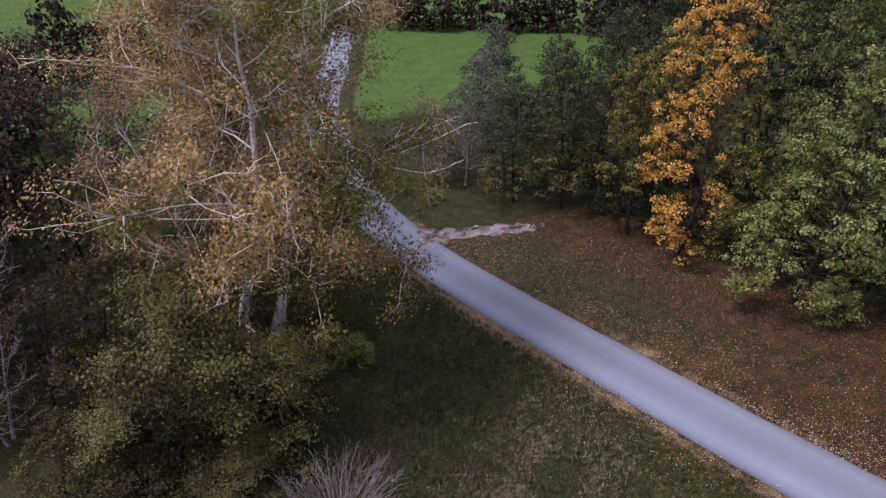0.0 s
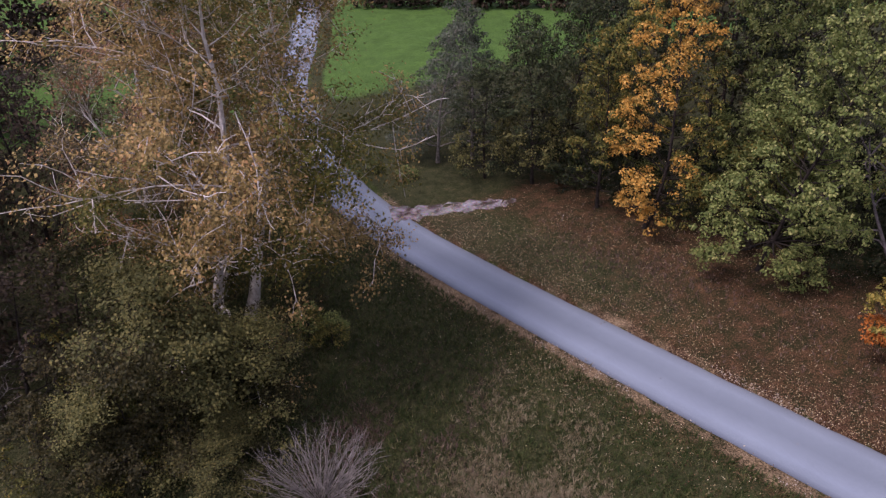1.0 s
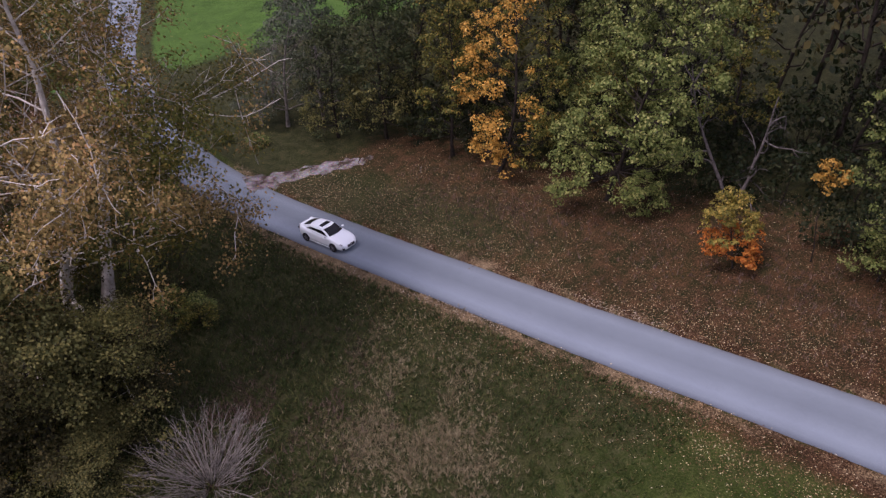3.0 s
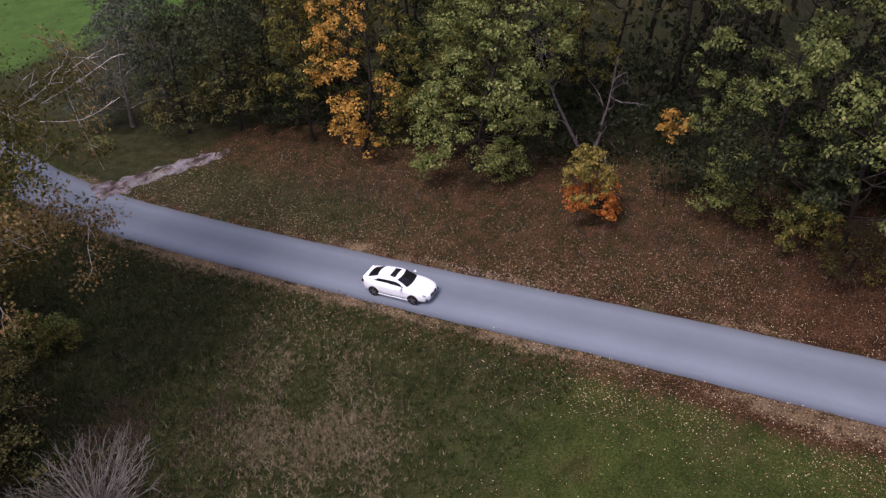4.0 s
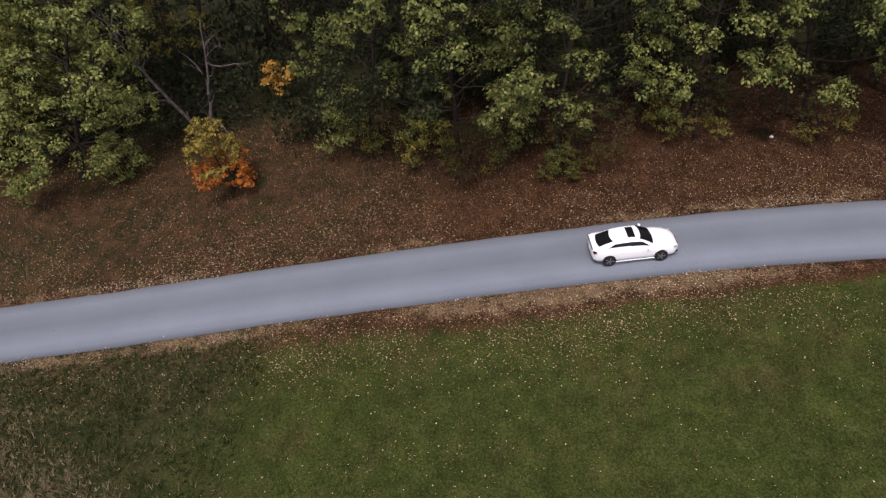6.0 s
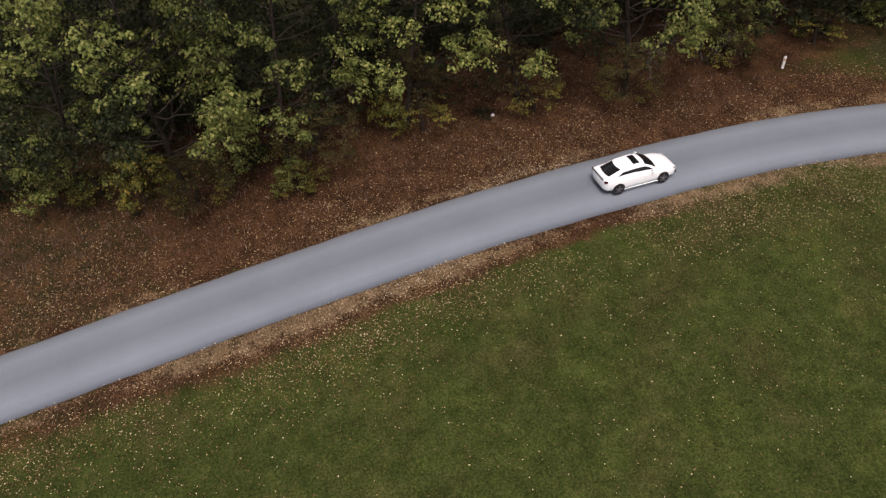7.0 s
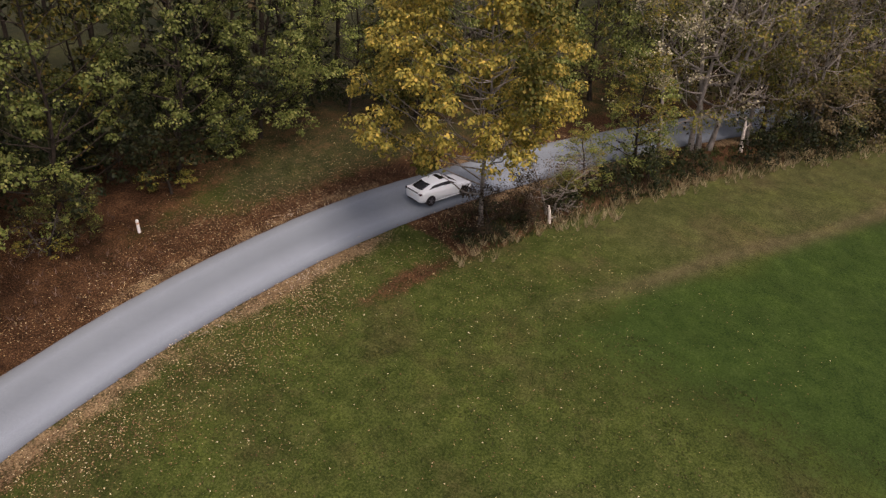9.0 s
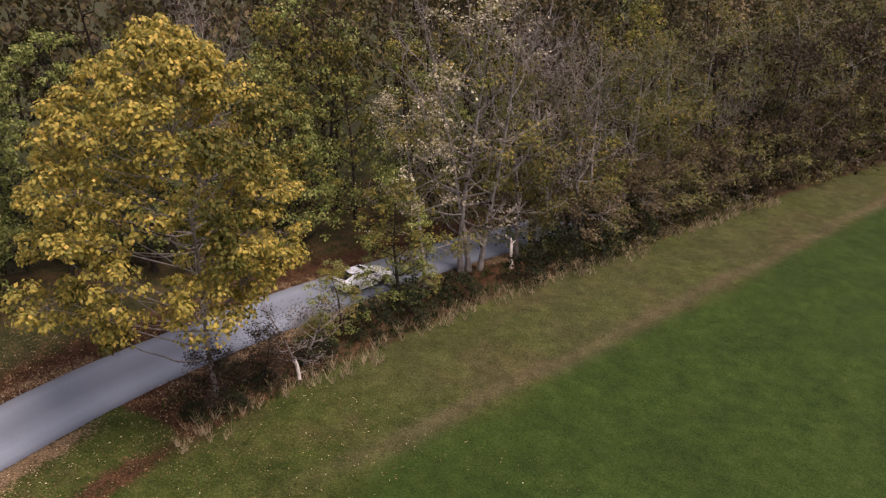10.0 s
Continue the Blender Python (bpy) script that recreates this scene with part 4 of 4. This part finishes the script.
place(hedge_tree, [(x, 114 - 0.5 * (x - 45) + rng.uniform(-2, 2), rng.uniform(0, 360), rng.uniform(0.8, 1.3), rng.uniform(0.8, 1.2)) for x in np.arange(43, 96, 3.0)]
      + [(x, 106 + rng.uniform(-3, 3), rng.uniform(0, 360), rng.uniform(0.8, 1.3), rng.uniform(0.8, 1.2)) for x in np.arange(-48, 13, 3.6)]
      + [(gx + rng.uniform(-1.5, 1.5), gy + rng.uniform(-1.5, 1.5), rng.uniform(0, 360), rng.uniform(1.0, 1.5), rng.uniform(0.8, 1.1)) for gx in np.arange(-34, -9, 5.0) for gy in np.arange(46, 88, 5.6)])
for k, proto in enumerate(far_kinds):
    place(proto, [s[:5] for s in spots if s[5] == k])


def far_woods():
    """The wooded country beyond the lane's end, too far off to tell its trees apart."""
    r = np.random.default_rng(17)
    n = 420
    x, y = r.uniform(-260, 420, n), -142 - 480 * r.random(n) ** 1.4
    z, high, wide = height(x, y), r.uniform(11, 18, n), r.uniform(3.5, 6.0, n)
    k = 13
    w = r.normal(0, 1, (n, k, 3)) + (0, 0, 0.4)
    w /= np.linalg.norm(w, axis=2)[..., None]
    hubs = np.stack([x, y, z + high * 0.55], 1)[:, None] + w * np.stack([wide, wide, high * 0.42], 1)[:, None] * r.uniform(0.6, 1.0, (n, k, 1))
    return raw_mesh("far_woods", *bunches_at(19, hubs.reshape(-1, 3), 9, 1.5, 1.7))


tagged(part("far_woods", far_woods(), LEAF_SHADE), "distant autumn woods beyond the lane", "woods", kind="stuff")


# ---- grass, weeds and fallen leaves ----
def blades(seed, x, y, high, wide, per, lean=0.35):
    """Tufts of pointed blades on the ground at x, y."""
    r = np.random.default_rng(seed)
    x, y = np.repeat(x, per), np.repeat(y, per)
    n = len(x)
    x, y = x + r.normal(0, wide * 1.6, n), y + r.normal(0, wide * 1.6, n)
    z = bank(x, y) + 0.10 * wobble(x, y, 0.9, 3) * step(np.abs(road_side(x, y)), 2.6, 6.0) - 0.03
    h = high * r.uniform(0.5, 1.3, n)
    a, b = r.uniform(0, 2 * np.pi, n), r.uniform(0, 2 * np.pi, n)
    w = wide * r.uniform(0.6, 1.3, n)
    v = np.empty((n, 3, 3))
    v[:, 0] = np.stack([x - np.cos(a) * w, y - np.sin(a) * w, z], 1)
    v[:, 1] = np.stack([x + np.cos(a) * w, y + np.sin(a) * w, z], 1)
    v[:, 2] = np.stack([x + np.cos(b) * h * lean, y + np.sin(b) * h * lean, z + h], 1)
    return raw_mesh("blades", v.reshape(-1, 3), np.arange(n * 3).reshape(-1, 3))


def scatter(seed, n, x0, x1, y0, y1, keep):
    r = np.random.default_rng(seed)
    x, y = r.uniform(x0, x1, n), r.uniform(y0, y1, n)
    k = keep(x, y, road_side(x, y), r.random(n))
    return x[k], y[k]


x, y = scatter(1, 56000, 4, 31, -46, 22, lambda x, y, d, q: (d < -3.6) & (q < 0.35 + 0.65 * step(-d, 4, 7)))
tagged(part("lawn_grass", blades(1, x, y, 0.09, 0.022, 3, 0.8), BLADE_LAWN), "short mown lawn grass", "grass", kind="stuff")
x, y = scatter(2, 42000, -6, 26, 10, 58, lambda x, y, d, q: (d < -2.8) & (y + 0.35 * (x - 15) + 3 * wobble(x, y, 0.16, 2) > 3 + 17 * q))
tagged(part("rough_grass", blades(2, x, y, 0.3, 0.03, 4, 0.7), BLADE_ROUGH), "dark uncut rough grass on the slope", "grass", kind="stuff")
x, y = scatter(3, 34000, 7, 22, 11, 28, lambda x, y, d, q: q < np.exp(-(((x - 14.4 - 0.30 * (y - 20)) / 3.4) ** 2 + ((y - 19.8) / 4.6) ** 2)) * (0.45 + 0.9 * wobble(x, y, 0.9, 6)))
tagged(part("dry_grass", blades(3, x, y, 0.25, 0.02, 9, 0.7), BLADE_DRY), "patch of tall dry tan grass", "dry grass", kind="stuff")
x, y = scatter(4, 26000, 26, 46, -34, 42, lambda x, y, d, q: (d > 3.2) & (q < np.exp(-(((d - 8.6) / 1.8) ** 2)) * (0.4 + 0.7 * wobble(x, y, 0.7, 8)) * step(y, -8, 6) + 0.10))
tagged(part("dry_weeds", blades(4, x, y, 0.32, 0.022, 4, 0.5), BLADE_WEED), "pale dry weeds on the leaf-strewn bank", "weeds", kind="stuff")
x, y = scatter(14, 20000, 2, 18, 19, 34, lambda x, y, d, q: (d < -4) & (q < 0.8 * np.exp(-(((x - 9.5) / 4.2) ** 2 + ((y - 25.5) / 4.0) ** 2)) * (0.35 + 0.9 * wobble(x, y, 0.7, 5))))
tagged(part("withered_weeds", blades(14, x, y, 0.42, 0.02, 5, 0.7), BLADE_WEED), "brown withered weeds round the bare shrub", "weeds", kind="stuff")
x, y = scatter(5, 9000, 2, 30, -100, -44, lambda x, y, d, q: (np.abs(d + 7.0 + 0.8 * wobble(x, y, 0.8, 3)) < 0.25 + 1.0 * q) & (q < 0.85))
tagged(part("dry_tall_grass", blades(5, x, y, 0.72, 0.016, 12, 0.45), BLADE_DRY), "fringe of tall tan grass along the hedge bank", "dry grass", kind="stuff")
x, y = scatter(6, 16000, 2, 32, -100, -46, lambda x, y, d, q: (d < -3.2) & (d > -7.0))
tagged(part("hedge_undergrowth", blades(6, x, y, 0.4, 0.035, 4, 0.6), BLADE_ROUGH), "tangled undergrowth below the hedgerow", "undergrowth", kind="stuff")


def fallen(seed, x, y, size):
    r = np.random.default_rng(seed)
    n = len(x)
    z = bank(x, y) + 0.10 * wobble(x, y, 0.9, 3) * step(np.abs(road_side(x, y)), 2.6, 6.0) + np.where(np.abs(road_side(x, y)) < 2.2, 0.07, 0.055)
    a, s = r.uniform(0, 2 * np.pi, n), size * r.uniform(0.5, 1.4, n)
    v = np.empty((n, 4, 3))
    for k in range(4):
        b = a + k * np.pi / 2
        f = s * (0.5 if k % 2 == 0 else 0.34)
        v[:, k] = np.stack([x + np.cos(b) * f, y + np.sin(b) * f, z + s * r.uniform(0.0, 0.35, n)], 1)
    return raw_mesh("leaves", v.reshape(-1, 3), np.arange(n * 4).reshape(-1, 4))


def leaf_keep(x, y, d, q):
    a = np.abs(d)
    near = np.where(d < 0, 0.9 * np.exp(-((a - 4.2) / 2.0) ** 2) + 0.17 * np.exp(-a / 13), 0.5 * np.exp(-((a - 3.6) / 2.5) ** 2) + 0.3 * (1 - 0.65 * step(-y, 14, 26) * step(a, 4.5, 7)))
    return (a > 2.05) & (q < near * (0.55 + 0.6 * wobble(x, y, 0.6, 9)) * np.where((d < 0) & (y > 12), 0.35, 1.0))


x, y = scatter(7, 760000, 8, 46, -52, 48, leaf_keep)
tagged(part("fallen_leaves", fallen(7, x, y, 0.064), FALLEN), "scattered tan and orange fallen leaves", "fallen leaves", kind="stuff")
x, y = scatter(8, 500, 14, 35, -50, 50, lambda x, y, d, q: (np.abs(d) < 2.1) & (q < 0.15 + 0.3 * (np.abs(d) > 1.6)))
tagged(part("road_leaves", fallen(8, x, y, 0.085), FALLEN), "few leaves blown onto the asphalt", "fallen leaves", kind="stuff")


def chips(seed, n):
    """Crumbled pale stone along the lane's sides."""
    def keep(x, y, d, q):
        return (np.abs(np.abs(d) - 2.45 - 0.25 * wobble(x, y, 0.9, 2)) < 0.35) & (wobble(x, y, 0.55, 12) > np.where(d > 0, 0.30, 0.12) + 0.35 * q)
    x, y = scatter(seed, n, 14, 37, -48, 52, keep)
    r = np.random.default_rng(seed)
    z = bank(x, y) + 0.03
    s = 0.029 * r.uniform(0.5, 2.0, len(x))
    base = np.array([(1, 0, 0), (-0.5, 0.86, 0), (-0.5, -0.86, 0), (0, 0, 0.9)])
    v = np.stack([x, y, z], 1)[:, None] + base[None] * s[:, None, None]
    f = (np.arange(len(x)) * 4)[:, None, None] + np.array([(0, 1, 3), (1, 2, 3), (2, 0, 3)])[None]
    return raw_mesh("chips", v.reshape(-1, 3), f.reshape(-1, 3))


tagged(part("stone_chips", chips(9, 90000), plain_mat("pale_stone", (0.34, 0.29, 0.23), 0.9, 0.2, 0.0, 0.5)), "crumbled pale stone chips along the lane", "stone chips", kind="stuff")


# ---- small things by the lane ----
def box(sx, sy, sz, bevel=0.01, at=(0, 0, 0)):
    bm = bmesh.new()
    bmesh.ops.create_cube(bm, size=1.0, matrix=Matrix.Translation(at) @ Matrix.Diagonal((sx, sy, sz, 1)))
    bmesh.ops.bevel(bm, geom=bm.edges[:], offset=bevel, segments=2, affect="EDGES")
    return bm


def disc(r, depth, axis="Y", at=(0, 0, 0), segs=24, r2=None):
    bm = bmesh.new()
    turn = pose(0, 0, 0, 90) if axis == "Y" else Matrix.Identity(4)
    bmesh.ops.create_cone(bm, cap_ends=True, segments=segs, radius1=r, radius2=r if r2 is None else r2, depth=depth, matrix=Matrix.Translation(at) @ turn)
    return bm


marker = new("marker_post")
tagged(marker, "white plastic utility marker post in the grass", "marker post")
part("pole", disc(0.085, 0.8, "Z", (0, 0, 0.345)), WHITE_POST, marker)
part("cap", disc(0.095, 0.08, "Z", (0, 0, 0.78), r2=0.05), WHITE_POST, marker)
part("band", disc(0.088, 0.10, "Z", (0, 0, 0.6)), plain_mat("faded_orange_band", (0.55, 0.36, 0.24), 0.6), marker)
marker.matrix_basis = pose(40.4, -33.9, float(bank(np.float64(40.4), np.float64(-33.9))) - 0.03, 3, 5, 0)

stake = new("survey_stake")
tagged(stake, "small pale wooden stake in the leaf litter", "stake")
part("shaft", box(0.05, 0.05, 0.6, 0.01, (0, 0, 0.26)), BARK_GREY, stake)
part("tip", disc(0.03, 0.06, "Z", (0, 0, 0.588), 6, 0.01), WHITE_POST, stake)
stake.matrix_basis = pose(30.5, 40.6, float(bank(np.float64(30.5), np.float64(40.6))) - 0.03, 0, 6, 0)

litter_bag = new("litter_bag")
tagged(litter_bag, "crumpled white bag among weeds at the wood's edge", "bag")
bm = bmesh.new()
bmesh.ops.create_icosphere(bm, subdivisions=3, radius=0.12)
for v in bm.verts:
    v.co = v.co * (1 + 0.35 * noise.noise(v.co * 9)) * 1.0
    v.co.z = max(v.co.z * 0.6, -0.08)
part("sack", bm, WHITE_POST, litter_bag)
part("knot", disc(0.03, 0.06, "Z", (0.01, 0, 0.09), 8, 0.012), WHITE_POST, litter_bag)
litter_bag.matrix_basis = pose(40.4, -15.2, float(bank(np.float64(40.4), np.float64(-15.2))) + 0.06, 0, 10, 30)


# ---- the car ----
BODY = np.array([  # station along, half width, underside, shoulder height, middle height
    (-2.19, 0.56, 0.46, 0.82, 0.90), (-2.13, 0.72, 0.34, 0.94, 1.03), (-1.97, 0.83, 0.25, 0.975, 1.07), (-1.65, 0.88, 0.22, 0.97, 1.07), (-1.33, 0.897, 0.21, 0.955, 1.04),
    (-0.70, 0.897, 0.20, 0.935, 0.99), (0.0, 0.895, 0.20, 0.92, 0.97), (0.75, 0.897, 0.20, 0.905, 0.985), (1.05, 0.897, 0.20, 0.89, 0.985), (1.34, 0.893, 0.20, 0.865, 0.95),
    (1.70, 0.87, 0.21, 0.80, 0.875), (2.0, 0.80, 0.21, 0.72, 0.79), (2.2, 0.66, 0.24, 0.64, 0.69), (2.31, 0.48, 0.32, 0.56, 0.59)])
ROOF_X = (-1.96, -1.6, -1.25, -0.95, -0.5, 0.0, 0.28, 0.55, 0.8, 1.08)
ROOF_Z = (1.03, 1.165, 1.285, 1.365, 1.41, 1.415, 1.385, 1.26, 1.125, 0.955)
ROOF_W = (0.60, 0.58, 0.565, 0.56, 0.565, 0.575, 0.58, 0.61, 0.65, 0.70)
BELT_W = (0.66, 0.72, 0.76, 0.79, 0.81, 0.81, 0.81, 0.80, 0.79, 0.76)


def shell(x, v):
    """A point of the cabin: v 0 to 1 climbs the side from the belt to the roof's side, 1 to 2 goes on to the middle of the roof."""
    zr, wr, wb = np.interp(x, ROOF_X, ROOF_Z), np.interp(x, ROOF_X, ROOF_W), np.interp(x, ROOF_X, BELT_W)
    zb = min(0.93, zr - 0.03)
    if v <= 1:
        return wb + (wr - wb) * v ** 1.15, zb + (zr - 0.055 - zb) * v
    f = 2 - v
    return wr * f, zr - 0.055 * f ** 2.6


def grid_mesh(pts, nx, nv):
    faces = [(i * nv + j, (i + 1) * nv + j, (i + 1) * nv + j + 1, i * nv + j + 1) for i in range(nx - 1) for j in range(nv - 1)]
    return raw_mesh("panel", pts, faces, True)


def pane(x0, x1, v0, v1, side, nx=9, nv=5, lift=0.012, slant0=0.0, slant1=0.0):
    """A piece of glass lying on the cabin. side -1, 1, or 0 for the whole width; slant leans its ends."""
    pts = []
    for i in range(nx):
        for j in range(nv):
            s = j / (nv - 1)
            if side:
                v = v0 + (v1 - v0) * s
                x = (x0 + slant0 * s) * (1 - i / (nx - 1)) + (x1 + slant1 * s) * i / (nx - 1)
                w, z = shell(x, v)
                pts.append((x, side * (w + lift), z + lift * 0.4))
            else:
                x = x0 + (x1 - x0) * i / (nx - 1)
                f = -1 + 2 * s
                w, z = shell(x, 2 - abs(f) * v1)
                x = x - slant0 * f * f
                w, z = shell(x, 2 - abs(f) * v1)
                pts.append((x + lift * (0.6 if x > 0.3 else -0.4 if x < -1 else 0), math.copysign(w, f), z + lift))
    return grid_mesh(pts, nx, nv)


def build_car():
    car = new("white_sedan")
    tagged(car, "white four-door sedan with dark wheels and tinted windows driving", "car")
    ring = ((0.0, 0), (0.72, 0), (0.93, 0.10), (0.985, 0.28), (1.0, 0.52), (0.985, 0.80), (0.94, 1.0), (0.80, 2), (0.45, 3), (0.0, 4))
    pts = []
    xs = np.concatenate([np.linspace(a, b, 4)[:-1] for a, b in zip(BODY[:-1, 0], BODY[1:, 0])] + [[2.31]])
    for x in xs:
        w, zb, zs, zt = (np.interp(x, BODY[:, 0], BODY[:, k]) for k in (1, 2, 3, 4))
        half = []
        for f, s in ring:
            z = zb + (zs - zb) * s if s <= 1 else zs + (zt - zs) * (0.62, 0.92, 1.0)[int(s) - 2]
            if s == 0.52:
                z -= 0.02
            half.append((f * w, z))
        loop = [(-a, b) for a, b in half[::-1]] + half[1:-1]
        pts += [(x, a, b) for a, b in loop]
    n, m = len(xs), len(ring) * 2 - 2
    faces = [(i * m + j, i * m + (j + 1) % m, (i + 1) * m + (j + 1) % m, (i + 1) * m + j) for i in range(n - 1) for j in range(m)]
    bm = bmesh.new()
    vs = [bm.verts.new(p) for p in pts]
    for q in faces:
        bm.faces.new([vs[k] for k in q])
    bm.faces.new(vs[:m])
    bm.faces.new(vs[-m:][::-1])
    bmesh.ops.recalc_face_normals(bm, faces=bm.faces[:])
    for fc in bm.faces:
        fc.smooth = True
    body = part("body", bm, PAINT, car, "glossy white painted body")
    # cabin
    vv = (0, 0.25, 0.5, 0.75, 0.92, 1.0, 1.12, 1.3, 1.6, 2.0)
    pts, cx = [], np.linspace(ROOF_X[0], ROOF_X[-1], 34)
    for x in cx:
        half = [shell(x, v) for v in vv]
        pts += [(x, -a, b) for a, b in half] + [(x, a, b) for a, b in half[-2::-1]]
    part("roof", grid_mesh(pts, len(cx), len(vv) * 2 - 1), PAINT, car, "white roof and pillars")
    part("windscreen", pane(0.36, 1.02, 0, 0.97, 0, 9, 11, slant0=0.10), TINTED, car, "dark sloping windscreen")
    part("rear_window", pane(-1.90, -1.20, 0, 0.88, 0, 9, 11, slant0=-0.10), TINTED, car, "dark rear window")
    part("sunroof", pane(-0.32, 0.06, 0, 0.74, 0, 5, 7, 0.008), TINTED, car, "dark glass sunroof")
    for s in (-1, 1):
        part("front_window", pane(-0.19, 0.80, 0.30, 0.74, s, slant1=-0.34), TINTED, car)
        part("rear_side_window", pane(-1.40, -0.21, 0.36, 0.73, s, slant0=0.36), TINTED, car)
        part("pillar_trim", pane(-0.23, -0.17, 0.30, 0.74, s, 3, 5, 0.009), TRIM, car, "black pillar trim")
        part("sill", box(2.1, 0.05, 0.07, 0.02, (0, s * 0.885, 0.25)), PAINT, car, "white lower sill")
        for x in (-0.42, 0.42):
            part("door_handle", box(0.2, 0.035, 0.035, 0.012, (x - 0.25, s * 0.895, 0.80)), PAINT, car)
        mirror = part("wing_mirror", box(0.13, 0.2, 0.12, 0.04, (0.62, s * 0.99, 1.0)), PAINT, car)
        part("mirror_foot", box(0.08, 0.12, 0.04, 0.012, (0.64, s * 0.86, 0.96)), TRIM, mirror)
        part("headlight", box(0.42, 0.10, 0.09, 0.03, (1.98, s * 0.72, 0.70)), LAMP_CLEAR, car, "slim clear headlight").rotation_euler.z = 0
        part("tail_light", box(0.20, 0.38, 0.13, 0.03, (-2.05, s * 0.63, 0.89)), LAMP_RED, car, "dark red tail light")
        part("air_intake", box(0.12, 0.24, 0.14, 0.02, (2.18, s * 0.60, 0.38)), TRIM, car)
        for x in (-1.335, 1.335):
            part("wheel_arch", disc(0.352, 0.30, "Y", (x, s * 0.752, 0.345), 32), TRIM, car, "dark wheel arch")
    part("grille", box(0.10, 0.74, 0.22, 0.03, (2.285, 0, 0.50)), TRIM, car, "black pentagon grille")
    part("badge", disc(0.055, 0.02, "Y", (0, 0, 0)), LAMP_CLEAR, car).matrix_basis = pose(2.342, 0, 0.54, 0, 0, 90)
    part("boot_spoiler", box(0.14, 1.25, 0.035, 0.012, (-2.08, 0, 1.045)), PAINT, car, "slim lip spoiler")
    # dark strip along the rear edge of the boot
    part("boot_strip", box(0.05, 1.1, 0.07, 0.015, (-2.165, 0, 0.965)), TRIM, car, "black strip across the boot")
    part("rear_diffuser", box(0.12, 1.0, 0.16, 0.03, (-2.10, 0, 0.36)), TRIM, car)
    part("number_plate", box(0.02, 0.32, 0.14, 0.005, (-2.205, 0, 0.68)), WHITE_POST, car)
    wheels = []
    for x in (-1.335, 1.335):
        for s in (-1, 1):
            wheel = new("wheel")
            wheel.parent = car
            bm = disc(0.322, 0.21, "Y", (0, 0, 0), 32)
            bmesh.ops.bevel(bm, geom=[e for e in bm.edges if e.is_boundary or len({round(abs(v.co.y), 3) for v in e.verts}) == 1], offset=0.025, segments=2, affect="EDGES")
            part("tyre", bm, RUBBER, wheel, "black tyre")
            rim = disc(0.235, 0.02, "Y", (0, s * 0.105, 0), 28)
            part("rim", rim, TRIM, wheel)
            spokes = bmesh.new()
            for k in range(5):
                bmesh.ops.create_cube(spokes, size=1.0, matrix=pose(0, s * 0.118, 0, 0, 72 * k, 0) @ Matrix.Translation((0, 0, 0.11)) @ Matrix.Diagonal((0.055, 0.02, 0.23, 1)))
            part("spokes", spokes, RIM, wheel, "dark alloy spokes")
            part("hub", disc(0.05, 0.03, "Y", (0, s * 0.12, 0), 12), RIM, wheel)
            wheels.append((wheel, x, s))
    return car, wheels


CAR, WHEELS = build_car()

# when the car passes which y of the lane
CAR_T = np.array([0, 0.5, 1.0, 1.5, 2.0, 3.5, 4.0, 4.5, 5.0, 6.5, 7.0, 7.5, 8.0, 8.5, 9.0, 9.5, 10.0])
CAR_Y = np.array([76.0, 70.3, 64.4, 58.3, 52.0, 30.1, 22.5, 14.9, 7.45, -13.85, -20.95, -27.95, -34.95, -41.95, -49.2, -56.2, -62.8])


def car_y(t):
    m = np.gradient(CAR_Y, CAR_T)
    k = int(np.clip(np.searchsorted(CAR_T, t) - 1, 0, len(CAR_T) - 2))
    h = CAR_T[k + 1] - CAR_T[k]
    s = (t - CAR_T[k]) / h
    return ((2 * s**3 - 3 * s**2 + 1) * CAR_Y[k] + (s**3 - 2 * s**2 + s) * h * m[k] + (3 * s**2 - 2 * s**3) * CAR_Y[k + 1] + (s**3 - s**2) * h * m[k + 1])


def car_spot(t):
    """Where the car's middle is, and its heading and climb."""
    y = car_y(t)
    slope = float(spline(np.float64(y + 1)) - spline(np.float64(y - 1))) / 2
    nx, ny = np.array([1, -slope]) / math.hypot(1, slope)
    side = float(np.interp(t, (0, 2, 3.5, 4.5, 5, 6.5, 7.5, 8.5, 9, 10), (-0.3, -0.45, -0.9, -0.5, -0.4, -0.25, -0.35, -0.7, -0.7, -0.5)))
    x, yy = float(spline(np.float64(y))) + nx * side, y + ny * side
    way = np.array([-slope, -1.0]) / math.hypot(1, slope)
    rise = (at_ground(x + way[0] * 1.3, yy + way[1] * 1.3) - at_ground(x - way[0] * 1.3, yy - way[1] * 1.3)) / 2.6
    return x, yy, at_ground(x, yy) + 0.062, math.degrees(math.atan(rise)), math.degrees(math.atan2(way[1], way[0]))


def motions():
    rows = []
    for k in range(41):
        x, y, z, climb, head = car_spot(k / 4)
        rows.append((k / 4, pose(x, y, z, 0, -climb, head)))
    walk(CAR, rows)
    CAR.scale = (0.96, 0.96, 0.96)
    ts = [k / 30 for k in range(301)]
    spots = [car_spot(t)[:2] for t in ts]
    gone = np.concatenate([[0], np.cumsum([math.dist(a, b) for a, b in zip(spots[:-1], spots[1:])])])
    for wheel, x, s in WHEELS:
        walk(wheel, [(t, pose(x, s * 0.80, 0.322, 0, math.degrees(g / 0.345), 0)) for t, g in zip(ts, gone)])


motions()
